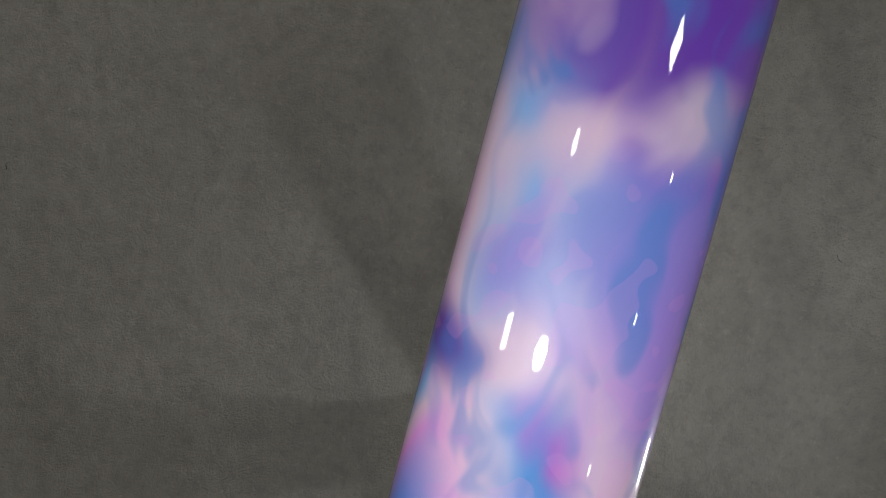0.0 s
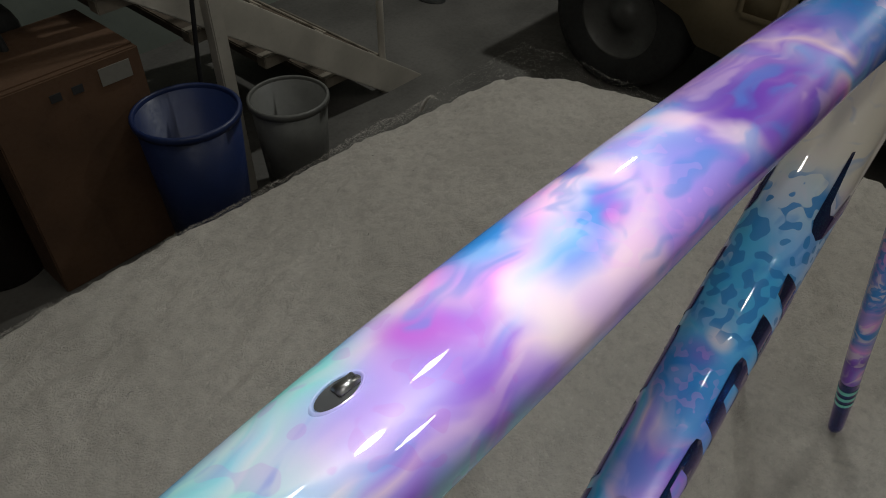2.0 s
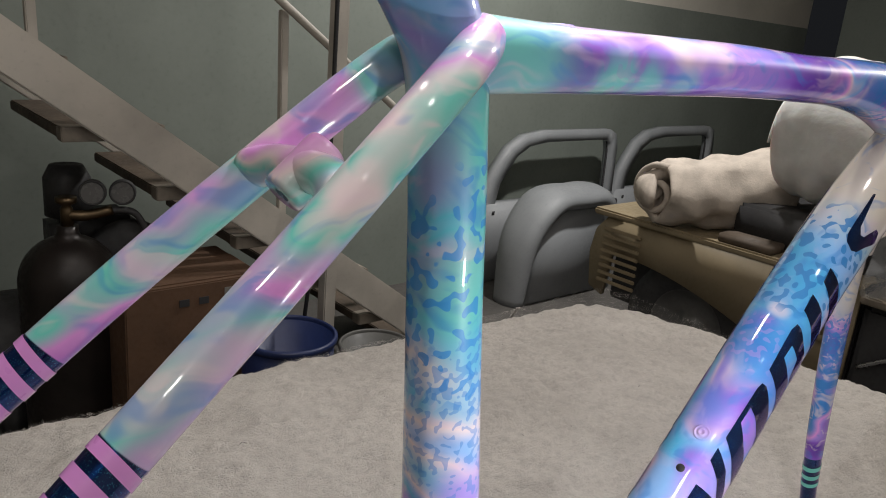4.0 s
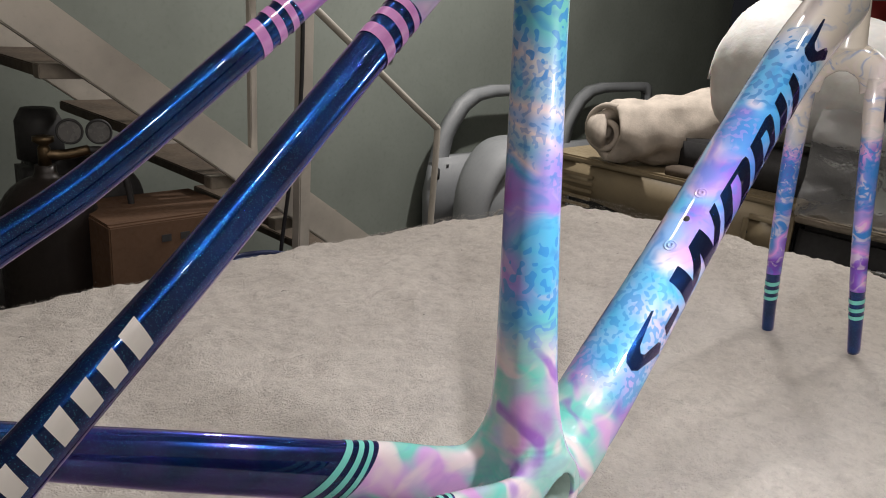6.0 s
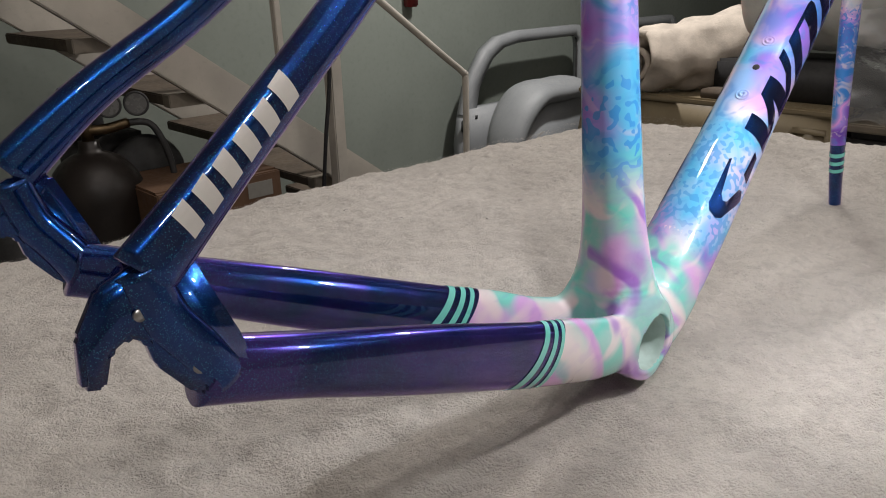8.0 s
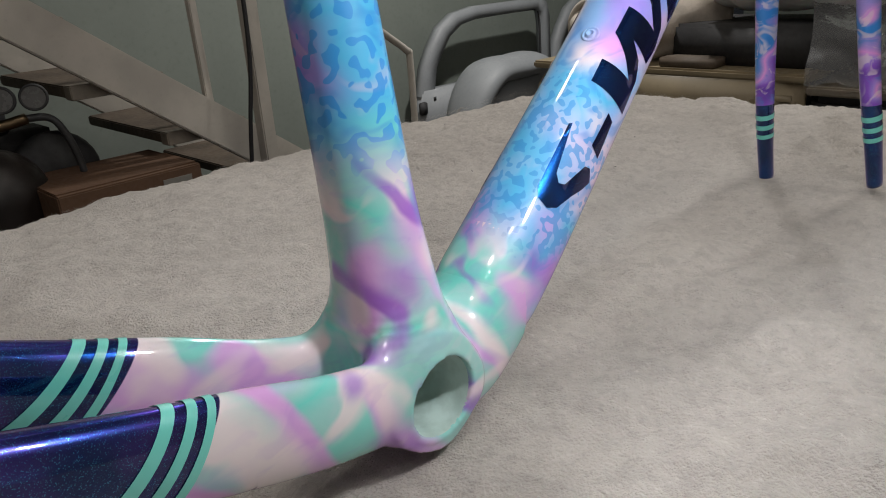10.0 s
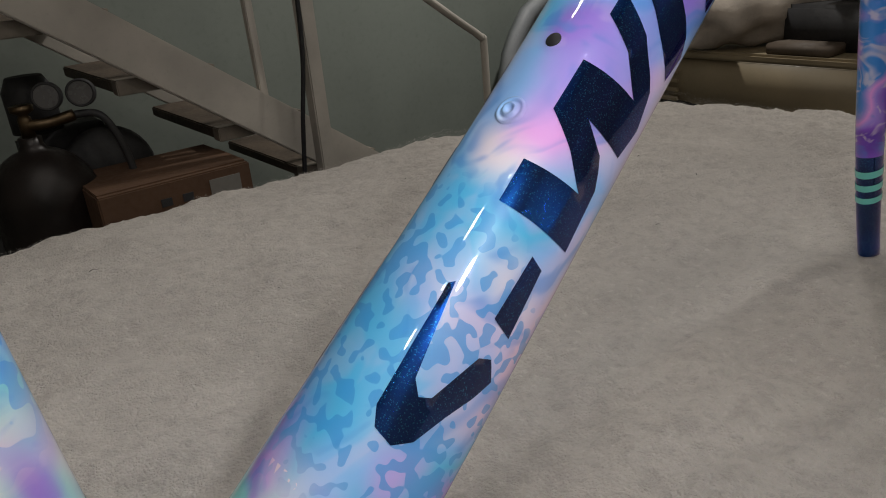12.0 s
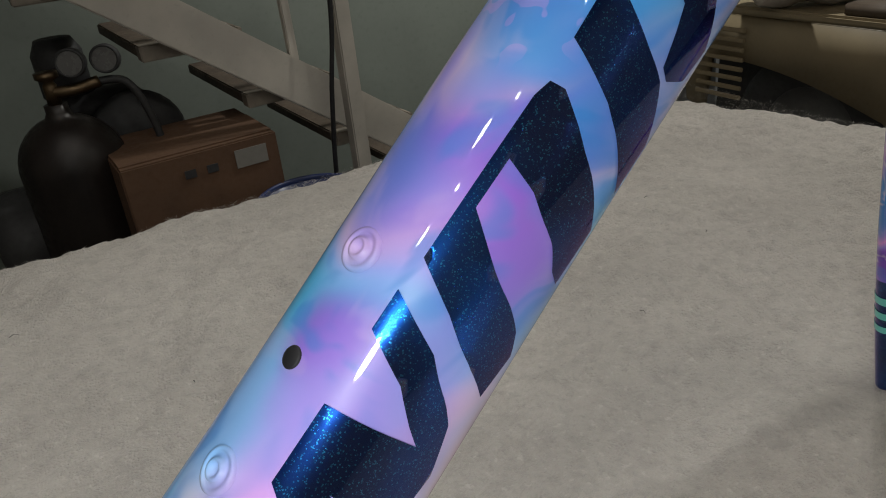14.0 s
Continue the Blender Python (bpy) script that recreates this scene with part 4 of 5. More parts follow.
# fork
CROWN = Tube([(0.577, 0.040, 0.335, 0.017, 0.016), (0.577, 0.034, 0.358, 0.018, 0.018), (0.577, 0.016, 0.372, 0.018, 0.020), (0.577, 0, 0.376, 0.019, 0.021), (0.577, -0.016, 0.372, 0.018, 0.020),
              (0.577, -0.034, 0.358, 0.018, 0.018), (0.577, -0.040, 0.335, 0.017, 0.016)], (1, 0, 0))
bpart("crown", CROWN.mesh(30, 32), M_FORK, fork, "plain ivory fork crown")
for sgn in (-1, 1):
    LEG = Tube([(0.577, sgn * 0.040, 0.350, 0.019, 0.013), (0.577, sgn * 0.0435, 0.29, 0.0185, 0.0115), (0.578, sgn * 0.047, 0.21, 0.0165, 0.0105), (0.585, sgn * 0.051, 0.12, 0.0135, 0.0095),
                (0.596, sgn * 0.0545, 0.05, 0.0110, 0.0085), (0.605, sgn * 0.0560, 0.002, 0.0105, 0.0075)])
    leg = bpart("fork_leg", LEG.mesh(40, 28), M_FORK, fork, "fork leg fading from ivory to navy")
    for k in range(3):
        t0 = 0.712 + 0.034 * k
        bpart("stripe", LEG.mesh(2, 28, t0, t0 + 0.016, False, 0.0004), M_MINT, leg)
    bpart("fork_end", box_bm(0.607, sgn * 0.056, 0.004, 0.014, 0.007, 0.012, 0.002), M_STEEL, leg)
    bpart("graphic_bar", LEG.patch([(0.06, 70 * -sgn), (0.17, 76 * -sgn), (0.19, 112 * -sgn), (0.09, 108 * -sgn)], 0.0004, 6, 6), M_NAVY, leg, "dark navy graphic bar")
bpart("headset_race", lathe_bm([(0.0, 0), (0.0245, 0), (0.0255, 0.0015), (0.0245, 0.003), (0.0, 0.003)], (0.5765, 0, 0.381), 36), M_HEAD, fork)

fork.location, fork.rotation_euler = (0.610, -0.0135, 0.0), (radians(-4.5), 0, 0)

# ---- stairs along the wall ----
M_STAIR = plain("stair_white_steel", (0.44, 0.41, 0.365), 0.55, 0, 0.18, 5, 0.15)
M_EDGE = plain("tread_edge_worn", (0.22, 0.19, 0.155), 0.65, 0, 0.35, 9, 0.2)
M_TREAD = plain("tread_wood", (0.10, 0.075, 0.055), 0.7, 0, 0.3, 8, 0.2)
YS, YF = 1.95, 2.62
stairs = tagged(new("staircase"), "open white steel staircase with wooden treads along the wall", "staircase")
stairs.location = (1.2, 2.2, FLOOR)


def kid(name, bm, mat, top, label="", flat=True):
    bmesh.ops.transform(bm, matrix=Matrix.Translation(-top.location), verts=bm.verts[:])
    return part(name, bm, mat, top, label, not flat)


SL = 0.725


def zline(x):
    """Height of the stringer's middle at x."""
    return -0.15 - SL * (x - 1.0) - 0.078


for y in (YS, YF):
    xb = 2.06
    kid("stringer", beam_bm((-1.6, y, zline(-1.6)), (xb, y, zline(xb)), 0.035, 0.122, (0, 0, 1), 0.004), M_STAIR, stairs)
for k in range(-8, 5):
    x, z = 0.82 + 0.255 * k, -0.02 - 0.185 * k
    if z > CEIL - 0.3 or x > 1.9 or x < -1.5:
        continue
    tr = kid("tread", box_bm(x - 0.135, (YS + YF) / 2, z - 0.018, 0.27, YF - YS - 0.045, 0.034, 0.004), M_TREAD, stairs)
    kid("tread_edge", box_bm(x - 0.135, YS + 0.045, z - 0.018, 0.275, 0.05, 0.042, 0.003), M_EDGE, stairs)
    kid("nosing", box_bm(x + 0.004, (YS + YF) / 2, z - 0.02, 0.012, YF - YS - 0.04, 0.05, 0.002), M_EDGE, stairs)
kid("newel_post", box_bm(1.065, 1.82, (FLOOR + CEIL) / 2, 0.046, 0.046, CEIL - FLOOR, 0.004), M_STAIR, stairs)
kid("handrail", pipe_bm([(-1.2, YS, 2.05), (-0.2, YS, 1.345), (1.279, YS, 0.31), (1.70, YS, 0.015), (1.83, YS, -0.075), (1.848, YS, -0.12), (1.848, YS, -0.5), (1.848, YS, FLOOR)], 0.014, 10, 8), M_STAIR, stairs, "", False)
for x in (0.97, 0.24, -0.5):
    kid("baluster", beam_bm((x, YS + 0.03, zline(x) - 0.02), (x - 0.01, YS + 0.03, 0.31 - 0.7 * (x - 1.279)), 0.026, 0.026, (1, 0, 0), 0.003), M_STAIR, stairs)
cable = tagged(part("cable", pipe_bm([(1.035, 1.79, 1.6), (1.036, 1.79, 0.5), (1.025, 1.78, 0.05), (0.985, 1.78, -0.22), (0.965, 1.80, -0.50), (0.97, 1.83, FLOOR + 0.006)], 0.007, 8, 8), M_BLACK), "thin black cable hanging beside the steel post", "cable")

# ---- under the stairs ----
# shade under the stairs is put into the cylinder, brass, card and paper colours
M_CYL = plain("cylinder_brown", (0.016, 0.012, 0.011), 0.45, 0.2, 0.4, 8, 0.15)
M_BRASS = plain("brass", (0.14, 0.10, 0.06), 0.45, 1.0, 0.3)
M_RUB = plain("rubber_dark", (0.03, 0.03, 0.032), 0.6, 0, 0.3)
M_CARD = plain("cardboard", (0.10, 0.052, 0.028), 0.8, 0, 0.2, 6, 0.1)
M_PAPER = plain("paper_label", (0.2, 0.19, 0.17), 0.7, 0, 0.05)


def gas_cylinder(cx, cy, top, r):
    g = tagged(new("gas_cylinder"), "dark brown steel gas cylinder with brass valve and two gauges", "gas cylinder")
    g.location = (cx, cy, FLOOR)
    body = lathe_bm([(0, 0), (r * 0.95, 0), (r, 0.02)] + [(r, top - FLOOR - r)] + [(r * math.cos(a), top - FLOOR - r + r * math.sin(a)) for a in np.linspace(0.1, 1.3, 8)] + [(0.03, top - FLOOR + 0.01), (0.03, top - FLOOR + 0.03), (0, top - FLOOR + 0.03)], (0, 0, 0), 36)
    part("body", body, M_CYL, g)
    part("valve", lathe_bm([(0, 0), (0.018, 0), (0.018, 0.05), (0.012, 0.06), (0.03, 0.07), (0.03, 0.085), (0, 0.085)], (0, 0, top - FLOOR + 0.03), 16), M_BRASS, g)
    part("regulator", pipe_bm([(0, 0, top - FLOOR + 0.06), (0.05, -0.02, top - FLOOR + 0.06), (0.12, -0.02, top - FLOOR + 0.07)], 0.016, 10, 4), M_BRASS, g)
    for dx, dz in ((0.07, 0.13), (0.155, 0.125)):
        gg = part("gauge", lathe_bm([(0, 0), (0.036, 0), (0.038, 0.004), (0.038, 0.03), (0.034, 0.034), (0.032, 0.030), (0, 0.030)], (dx, -0.02, top - FLOOR + dz), 24, (-0.35, -0.93, 0.1)), M_RUB, g, "round black pressure gauge")
        part("dial", lathe_bm([(0, 0.0315), (0.031, 0.0315)], (dx, -0.02, top - FLOOR + dz), 24, (-0.35, -0.93, 0.1)), plain("gauge_dial", (0.12, 0.12, 0.12), 0.25, 0, 0.2), gg)
    part("hose", pipe_bm([(0.12, -0.02, top - FLOOR + 0.07), (0.19, -0.04, top - FLOOR + 0.05), (0.23, -0.05, top - FLOOR - 0.1), (0.22, -0.04, top - FLOOR - 0.3), (0.18, 0.0, top - FLOOR - 0.55), (0.2, 0.05, 0.02)], 0.011, 8, 8), M_RUB, g)
    return g


gas_cylinder(0.32, 2.07, -0.165, 0.14)
cb = tagged(new("cardboard_box"), "brown cardboard carton with a white paper label", "box")
cb.location = (0.60, 1.97, FLOOR)
# carton and its white label are coloured darker to carry the stairs' shade
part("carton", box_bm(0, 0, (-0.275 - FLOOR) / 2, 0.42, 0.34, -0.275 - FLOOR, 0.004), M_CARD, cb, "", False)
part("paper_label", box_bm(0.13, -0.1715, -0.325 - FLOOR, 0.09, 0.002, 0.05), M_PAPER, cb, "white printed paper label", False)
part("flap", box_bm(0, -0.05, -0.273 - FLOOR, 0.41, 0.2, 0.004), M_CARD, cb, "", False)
for q in (-0.04, 0.02):
    part("print_mark", box_bm(q, -0.1715, -0.33 - FLOOR, 0.03, 0.002, 0.022), M_RUB, cb, "dark print mark", False)
motor = tagged(new("compressor"), "dark oily compressor on the floor under the stairs", "compressor")
motor.location = (0.40, 2.35, FLOOR)
part("tank", lathe_bm([(0, -0.35), (0.16, -0.33), (0.18, -0.28), (0.18, 0.28), (0.16, 0.33), (0, 0.35)], (0, 0, 0.32), 28, (1, 0, 0)), M_RUB, motor)
part("pump", box_bm(0.05, -0.05, 0.62, 0.26, 0.2, 0.28, 0.03), M_RUB, motor)
part("cylinder_head", lathe_bm([(0, 0), (0.07, 0), (0.07, 0.12), (0.05, 0.16), (0, 0.16)], (-0.02, -0.06, 0.76), 20), M_RUB, motor)
part("flywheel", lathe_bm([(0.0, -0.02), (0.13, -0.02), (0.14, 0), (0.13, 0.02), (0, 0.02)], (0.12, -0.18, 0.62), 28, (0, 1, 0)), M_RUB, motor)
for fx in (-0.22, 0.22):
    part("foot", box_bm(fx, 0, 0.075, 0.06, 0.22, 0.15, 0.01), M_RUB, motor)


def bucket(cx, cy, r, h, mat, label):
    """An open pail with a rolled rim."""
    b = tagged(new("bucket"), label, "bucket")
    b.location = (cx, cy, FLOOR)
    part("shell", lathe_bm([(0, 0), (r * 0.8, 0), (r, h), (r * 0.97, h), (r * 0.76, 0.012), (0, 0.012)], (0, 0, 0), 32), mat, b)
    part("rim", lathe_bm([(r * 0.985, h - 0.018), (r * 1.05, h - 0.016), (r * 1.055, h), (r * 1.0, h + 0.005), (r * 0.965, h), (r * 0.965, h - 0.01)], (0, 0, 0), 32), mat, b)
    return b


bucket(0.83, 1.66, 0.145, 0.49, plain("blue_plastic", (0.010, 0.022, 0.09), 0.45, 0, 0.2), "dark blue plastic bucket on the floor")
bucket(1.20, 1.70, 0.125, 0.36, plain("grey_plastic", (0.10, 0.10, 0.095), 0.5, 0, 0.3), "dirty grey plastic bucket beside the stairs")

# ---- car parts against the wall ----
M_PRIMER = plain("grey_primer", (0.27, 0.285, 0.30), 0.55, 0, 0.1, 5, 0.05)
M_GASKET = plain("gasket_dark", (0.04, 0.04, 0.042), 0.7, 0, 0.2)


def car_door(x0, width, y, top, name_label):
    """A bare car door: sheet-metal body and a rounded window frame."""
    d = tagged(new("loose_door"), name_label, "car door", "loose car doors")
    d.location = (x0, y, FLOOR)
    h = top - FLOOR
    sill = h - 0.45
    outer = [(0.01, sill), (0.05, h - 0.30), (0.11, h - 0.20), (0.20, h - 0.09), (0.32, h - 0.025), (0.50, h), (width - 0.10, h), (width - 0.03, h - 0.03), (width, h - 0.12), (width + 0.01, sill)]
    inner = [(0.12, sill + 0.02), (0.15, h - 0.30), (0.20, h - 0.23), (0.27, h - 0.145), (0.37, h - 0.09), (0.52, h - 0.068), (width - 0.13, h - 0.065), (width - 0.085, h - 0.085), (width - 0.07, h - 0.15), (width - 0.06, sill + 0.02)]

    def ring(o, i, ya, yb):
        bm = bmesh.new()
        vo = [[bm.verts.new((x, yy, z)) for x, z in o] for yy in (ya, yb)]
        vi = [[bm.verts.new((x, yy, z)) for x, z in i] for yy in (ya, yb)]
        n = len(o)
        for k in range(n - 1):
            bm.faces.new((vo[0][k], vo[0][k + 1], vi[0][k + 1], vi[0][k]))
            bm.faces.new((vo[1][k], vo[1][k + 1], vi[1][k + 1], vi[1][k]))
            bm.faces.new((vo[0][k], vo[0][k + 1], vo[1][k + 1], vo[1][k]))
            bm.faces.new((vi[0][k], vi[0][k + 1], vi[1][k + 1], vi[1][k]))
        return bm
    part("window_frame", ring(outer, inner, -0.03, 0.03), M_PRIMER, d)
    bm = plate_bm([(0.0, 0.0), (width, 0.0), (width + 0.02, sill * 0.6), (width + 0.01, sill + 0.03), (0.02, sill + 0.03), (-0.02, sill * 0.6)], -0.045, 0.045, 0.012)
    part("door_panel", bm, M_PRIMER, d)
    part("weatherstrip", pipe_bm([(x, 0.0, z) for x, z in inner], 0.008, 6, 6), M_GASKET, d)
    part("hinge", box_bm(0.0, -0.05, sill - 0.06, 0.05, 0.03, 0.07, 0.006), M_GASKET, d)
    part("handle_hole", box_bm(0.10, -0.046, sill - 0.02, 0.02, 0.004, 0.02), M_GASKET, d)
    return d


car_door(2.68, 1.22, 2.81, -0.02, "bare grey primed car door standing against the wall")
car_door(3.95, 1.2, 2.83, -0.02, "second bare grey primed car door behind the cabinet")


def fender(cx, cy, top):
    f = tagged(new("car_fender"), "rounded grey primed car fender leaning by the doors", "car fender")
    f.location = (cx, cy, FLOOR)
    h = top - FLOOR
    t = Tube([(-0.30, 0, 0.0, 0.05, 0.10), (-0.27, 0, h * 0.55, 0.06, 0.13), (-0.14, 0, h * 0.86, 0.07, 0.15), (0.04, 0, h - 0.07, 0.07, 0.155), (0.20, 0, h * 0.86, 0.07, 0.15), (0.28, 0, h * 0.55, 0.06, 0.13), (0.31, 0, 0.0, 0.05, 0.10)])
    part("wing", t.mesh(40, 24), M_PRIMER, f)
    part("inner_panel", plate_bm([(-0.28, 0.0), (-0.25, h * 0.55), (-0.13, h * 0.84), (0.03, h - 0.1), (0.19, h * 0.84), (0.26, h * 0.55), (0.29, 0)], -0.10, 0.08, 0.02), M_PRIMER, f)
    return f


fender(3.03, 2.45, -0.27).scale.x = 1.25

# ---- cabinet and what lies on it ----
M_BEIGE = plain("cabinet_beige", (0.25, 0.20, 0.125), 0.5, 0, 0.15, 4, 0.05)
CX, CTOP = 2.455, -0.19
CH = CTOP - FLOOR
car = tagged(new("car"), "stripped old beige car body, its open bay a dark block for shade", "car")
car.location = (CX, 1.2, FLOOR)


def side_plate(outline, x0, x1, bevel=0.006):
    """A plate cut to an outline in y and z, from x0 to x1."""
    bm = plate_bm(outline, x0, x1, bevel)
    for v in bm.verts:
        v.co = Vector((v.co.y, v.co.x, v.co.z))
    return bm


arch = [(0.475 - 0.66 * k / 14, 0.545 - 0.13 * (k / 14) + 0.03 * math.sin(math.pi * k / 14)) for k in range(15)]
side = [(-0.56, CH - 0.03), (0.52, CH - 0.03), (0.58, CH - 0.10), (0.60, 0.52), (0.58, 0.36), (0.50, 0.33)] + arch + [(-0.26, 0.33), (-0.56, 0.30)]
part("side_panel", side_plate(side, 0.0, 0.03), M_BEIGE, car)
part("bonnet", box_bm(0.36, 0.01, CH - 0.015, 0.76, 1.16, 0.03, 0.008), M_BEIGE, car, "", False)
# solid dark box fills the body and stands for its shaded inside
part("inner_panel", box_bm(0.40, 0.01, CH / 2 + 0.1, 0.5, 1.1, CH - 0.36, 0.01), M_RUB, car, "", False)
for k in range(8):
    part("vent_slat", beam_bm((-0.006, 0.33, CH - 0.085 - 0.034 * k), (-0.006, 0.53, CH - 0.085 - 0.034 * k), 0.010, 0.016, (0, 0, 1), 0.003), M_BEIGE, car, "", False)
flap = part("fuel_flap", box_bm(-0.003, -0.46, CH - 0.16, 0.010, 0.16, 0.17, 0.02), M_BEIGE, car)
part("lock", lathe_bm([(0, 0), (0.012, 0), (0.012, 0.004), (0, 0.004)], (-0.0085, -0.39, CH - 0.15), 14, (-1, 0, 0)), M_RUB, flap)
wheel = part("wheel", lathe_bm([(0.17, -0.07), (0.24, -0.085), (0.29, -0.07), (0.30, -0.03), (0.30, 0.05), (0.27, 0.08), (0.17, 0.08)], (0.14, 0.10, 0.30), 36, (1, 0, 0)), M_RUB, car, "worn black tyre")
part("rim", lathe_bm([(0.0, -0.05), (0.05, -0.05), (0.06, -0.03), (0.12, -0.035), (0.165, -0.06), (0.175, -0.07), (0.175, 0.05), (0, 0.05)], (0.14, 0.10, 0.30), 36, (1, 0, 0)), plain("wheel_grey", (0.14, 0.14, 0.14), 0.45, 0.6, 0.25), wheel, "dull grey steel rim")
# solid dark box put in for the shade of the open bay
part("bay_shade_block", box_bm(0.30, -1.16, CH / 2 + 0.06, 0.54, 1.18, CH - 0.28, 0.02), M_RUB, car, "solid dark block for the shade in the open bay", False)
part("bay_lid", box_bm(0.28, -1.16, CH - 0.05, 0.62, 1.18, 0.03, 0.006), plain("worn_brown_board", (0.2, 0.17, 0.13), 0.6, 0, 0.3), car, "worn brown board over the bay", False)
part("trim_strip", pipe_bm([(0.015, -0.60, CH - 0.30), (0.012, -0.75, CH - 0.21), (0.01, -0.95, CH - 0.18), (0.01, -1.7, CH - 0.20)], 0.008, 8, 6), M_STEEL, car)
for yy in (-1.6, -0.75):
    part("trestle", box_bm(0.3, yy, 0.11, 0.4, 0.08, 0.22, 0.006), M_RUB, car, "", False)

M_FOAM, nt, b = mat_new("white_foam")  # thin foam film
co = coords(nt)
f1 = noise_tex(nt, co, 14, 3)
nt.links.new(mix_col(nt, smooth(nt, f1, 0.3, 0.7), (0.60, 0.60, 0.585), (0.70, 0.70, 0.685)), b.inputs["Base Color"])
b.inputs["Roughness"].default_value = 0.6
b.inputs["Subsurface Weight"].default_value = 0.15
bump(nt, b, noise_tex(nt, co, 30, 3), 0.25, 0.01)
foam = tagged(new("foam_roll"), "big soft roll of white foam film lying on the cabinet", "foam roll")
foam.location = (2.72, 0.66, CTOP)
ft = Tube([(0.0, 0.42, 0.27, 0.02, 0.02), (0.0, 0.41, 0.27, 0.20, 0.20), (0.0, 0.38, 0.27, 0.25, 0.25), (0.01, 0.28, 0.275, 0.28, 0.27), (0.02, 0.05, 0.26, 0.25, 0.26), (0.02, -0.25, 0.24, 0.23, 0.24), (0.02, -0.7, 0.22, 0.22, 0.22), (0.02, -0.72, 0.22, 0.02, 0.02)], (1, 0, 0))
fm = ft.mesh(60, 40)
for v in fm.verts:
    v.co += 0.02 * noise.noise(v.co * 6) * Vector((1, 0.3, 1)) + 0.008 * noise.noise(v.co * 19) * Vector((1, 0.3, 1))
zmin = min(v.co.z for v in fm.verts)
for v in fm.verts:
    v.co.z -= zmin
part("roll", fm, M_FOAM, foam)
part("film_layer", pipe_bm([(-0.02 + (0.03 + 0.010 * k) * math.cos(k * 0.5), 0.425, 0.27 + (0.03 + 0.010 * k) * math.sin(k * 0.5)) for k in range(20)], 0.005, 6, 3), M_FOAM, foam, "wound edge of the foam film")
# blanket roll
M_BLK = plain("cream_fleece", (0.50, 0.44, 0.38), 0.95, 0, 0.2, 14, 0.6, 120)
bl = tagged(new("rolled_blanket"), "rolled cream fleece blanket with a spiral end", "blanket")
bl.location = (2.62, 1.33, CTOP)
bt = Tube([(-0.16, 0.10, 0.10, 0.02, 0.02), (-0.155, 0.10, 0.10, 0.09, 0.09), (-0.10, 0.06, 0.10, 0.10, 0.10), (0.05, -0.04, 0.12, 0.115, 0.11), (0.16, -0.11, 0.13, 0.12, 0.12), (0.20, -0.14, 0.13, 0.03, 0.03)], (0, 0, 1))
bb = bt.mesh(40, 36)
bmesh.ops.scale(bb, vec=(1.35, 1.35, 1.35), verts=bb.verts[:])
for v in bb.verts:
    v.co += 0.022 * noise.noise(v.co * 11) * Vector((1, 1, 1))
zmin = min(v.co.z for v in bb.verts)
for v in bb.verts:
    v.co.z -= zmin
part("roll", bb, M_BLK, bl)
spiral = [(-0.225, 0.135 + (0.02 + 0.0065 * k) * math.cos(k * 0.55), 0.14 + (0.02 + 0.0065 * k) * math.sin(k * 0.55)) for k in range(16)]
part("spiral_edge", pipe_bm(spiral, 0.014, 8, 3), M_BLK, bl)
ck = tagged(part("wood_block", box_bm(2.52, 1.08, CTOP + 0.018, 0.14, 0.22, 0.036, 0.004), M_TREAD), "short offcut of brown wood on the cabinet", "wood block")
tr = tagged(part("dark_tray", box_bm(2.76, 0.88, CTOP + 0.075, 0.42, 0.62, 0.15, 0.012), M_RUB), "dark flat tray holding the foam roll", "tray")
foam.location.z = CTOP + 0.152

# plastic film hanging over the drawer unit
M_FILM, nt, b = mat_new("clear_film")
co = coords(nt)
b.inputs["Base Color"].default_value = (0.9, 0.92, 0.95, 1)
b.inputs["Roughness"].default_value = 0.12
b.inputs["Transmission Weight"].default_value = 0.85
b.inputs["IOR"].default_value = 1.25
bump(nt, b, noise_tex(nt, co, 26, 3), 0.9, 0.012)
bm = bmesh.new()
g = []
for i in range(25):
    row = []
    for j in range(19):
        y, u = 0.62 - 0.75 * i / 24, j / 18
        w = noise.noise((y * 9, u * 5, 2))
        row.append(bm.verts.new((2.42 - 0.04 * u + 0.035 * w, y, CTOP + 0.36 - 0.38 * u + 0.02 * noise.noise((y * 14, u * 7, 9)))))
    g.append(row)
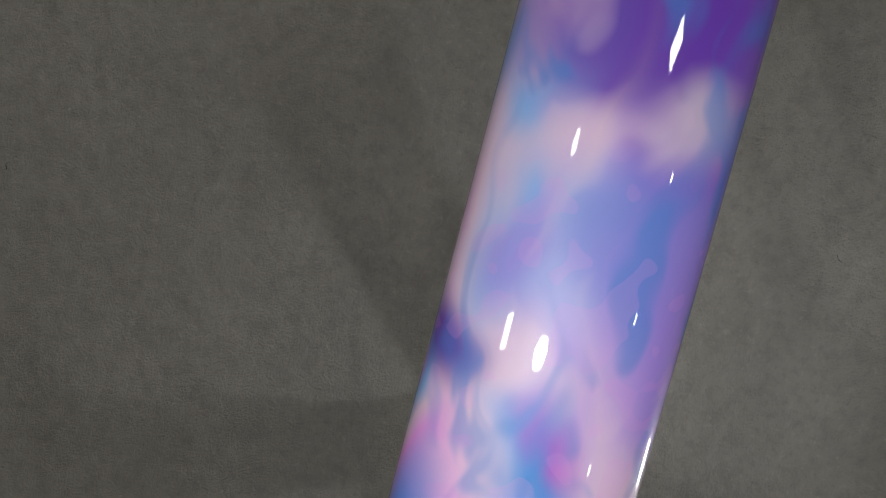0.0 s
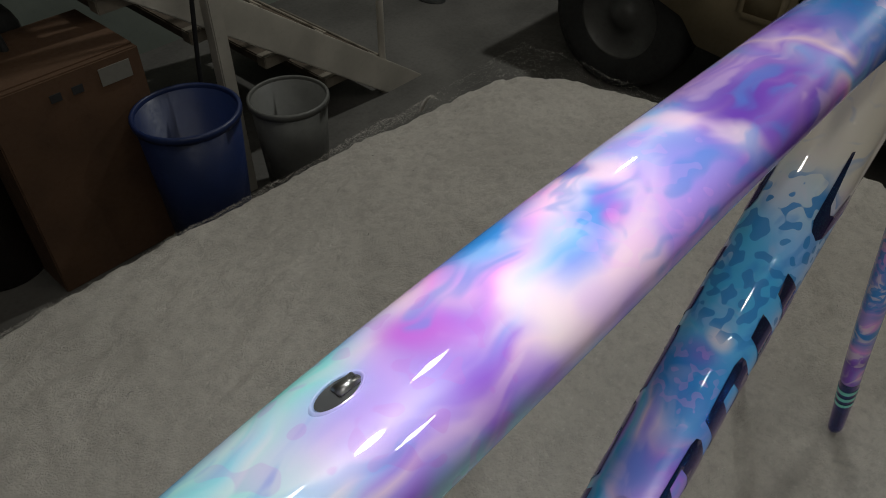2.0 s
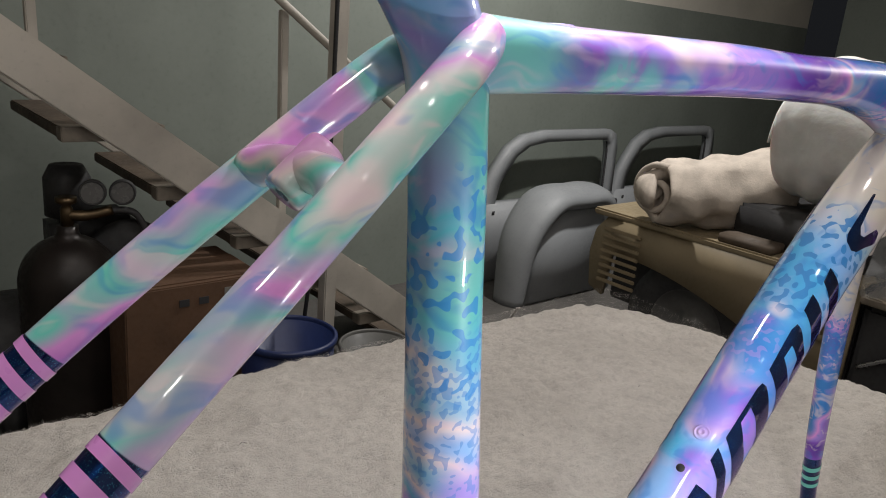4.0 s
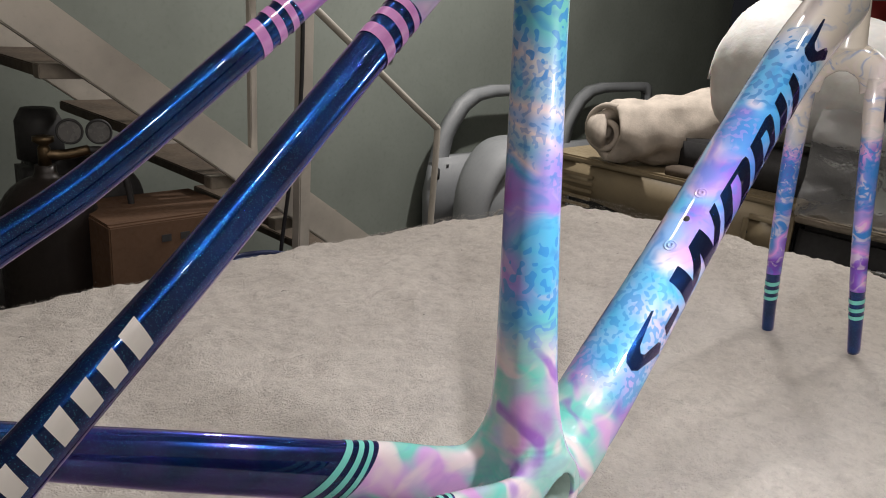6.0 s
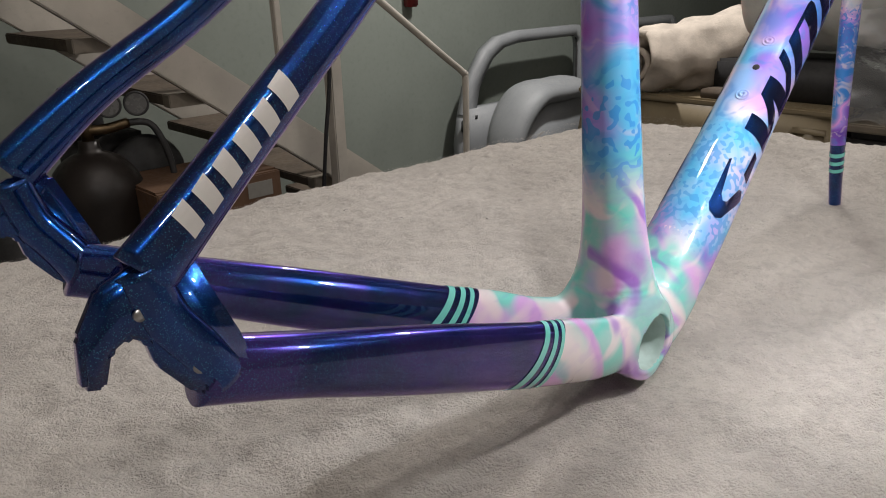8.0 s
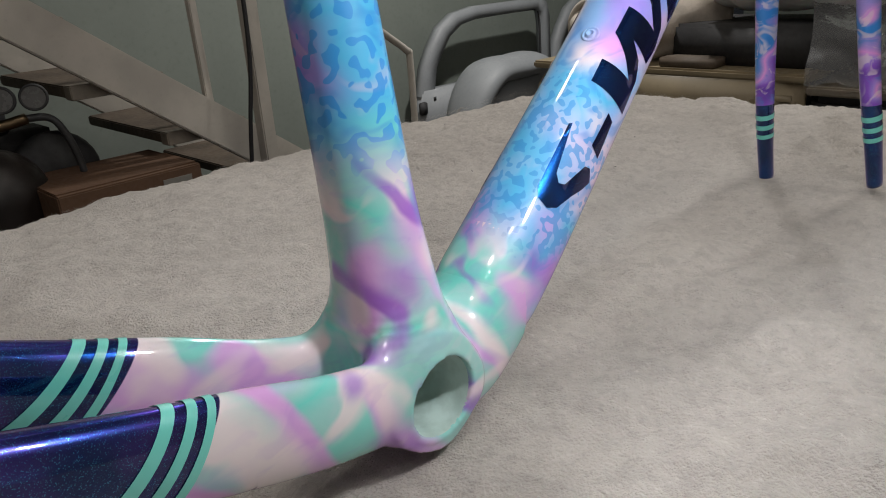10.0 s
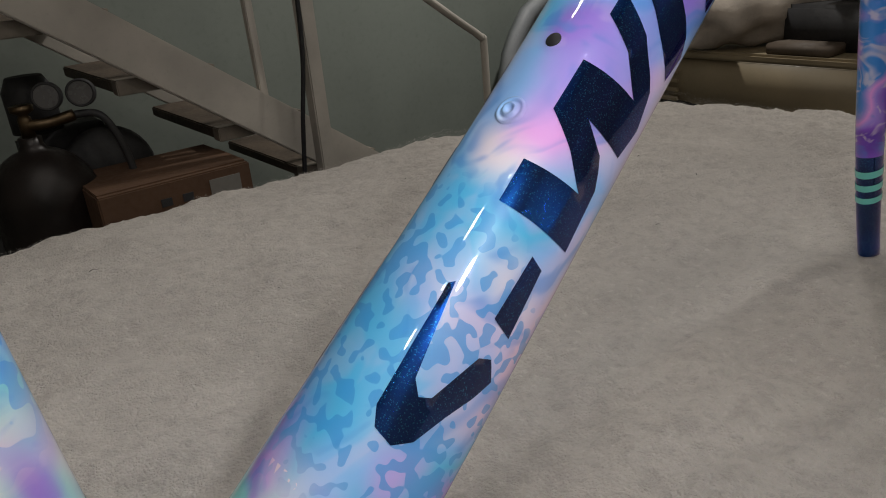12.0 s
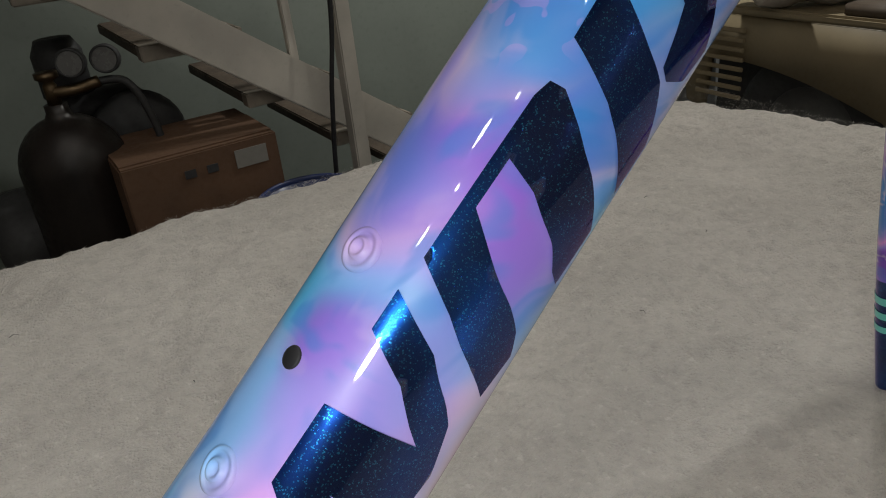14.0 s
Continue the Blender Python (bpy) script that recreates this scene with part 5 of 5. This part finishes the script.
for i in range(24):
    for j in range(18):
        bm.faces.new((g[i][j], g[i + 1][j], g[i + 1][j + 1], g[i][j + 1]))
film = tagged(part("plastic_film", bm, M_FILM), "crumpled clear plastic film draped from the foam roll", "plastic film")

box_r = tagged(new("wall_switch_box"), "small dark red switch box fixed to the wall", "switch box")
box_r.location = (2.455, WALL_Y, 0.15)
M_RED = plain("red_enamel", (0.22, 0.02, 0.02), 0.45, 0, 0.25)
part("housing", box_bm(0, -0.03, 0.09, 0.07, 0.056, 0.18, 0.008), M_RED, box_r)
part("knob", lathe_bm([(0, 0), (0.016, 0), (0.014, 0.014), (0, 0.016)], (0, -0.058, 0.12), 16, (0, -1, 0)), M_BLACK, box_r)
ext = tagged(new("extinguisher_cabinet"), "red cabinet with a pale front on the far wall", "cabinet")
ext.location = (6.6, 1.75, 0.40)
part("case", box_bm(-0.08, 0, 0.17, 0.16, 0.30, 0.34, 0.01), M_RED, ext)
part("front_plate", box_bm(-0.163, -0.03, 0.12, 0.006, 0.18, 0.16, 0.003), M_PAPER, ext)


def lint():
    """Dark bits of lint on the wadding."""
    rng = np.random.default_rng(9)
    verts, faces = [], []
    for i in range(24):
        x, y, a = rng.uniform(-0.2, 0.95), rng.uniform(-0.3, 0.75), rng.uniform(0, 6.28)
        if abs(y) < 0.12 and x < 0.7:
            y += 0.3
        ln, w, z = rng.uniform(0.002, 0.008), 0.0004, wad_height(x, y) + 0.0015
        dx, dy = math.cos(a) * ln, math.sin(a) * ln
        n = len(verts)
        verts += [(x, y, z), (x + dx * 0.5 - dy * 0.2, y + dy * 0.5 + dx * 0.2, z + 0.001), (x + dx, y + dy, z)]
        verts += [(p[0] + w, p[1] - w, p[2] - w) for p in verts[n:n + 3]]
        faces += [(n, n + 1, n + 4, n + 3), (n + 1, n + 2, n + 5, n + 4)]
    me = bpy.data.meshes.new("lint")
    me.from_pydata(verts, [], faces)
    me.materials.append(M_RUB)
    return tagged(new("lint", me), "scattered dark lint on the white wadding", "lint", "", "stuff")


lint()
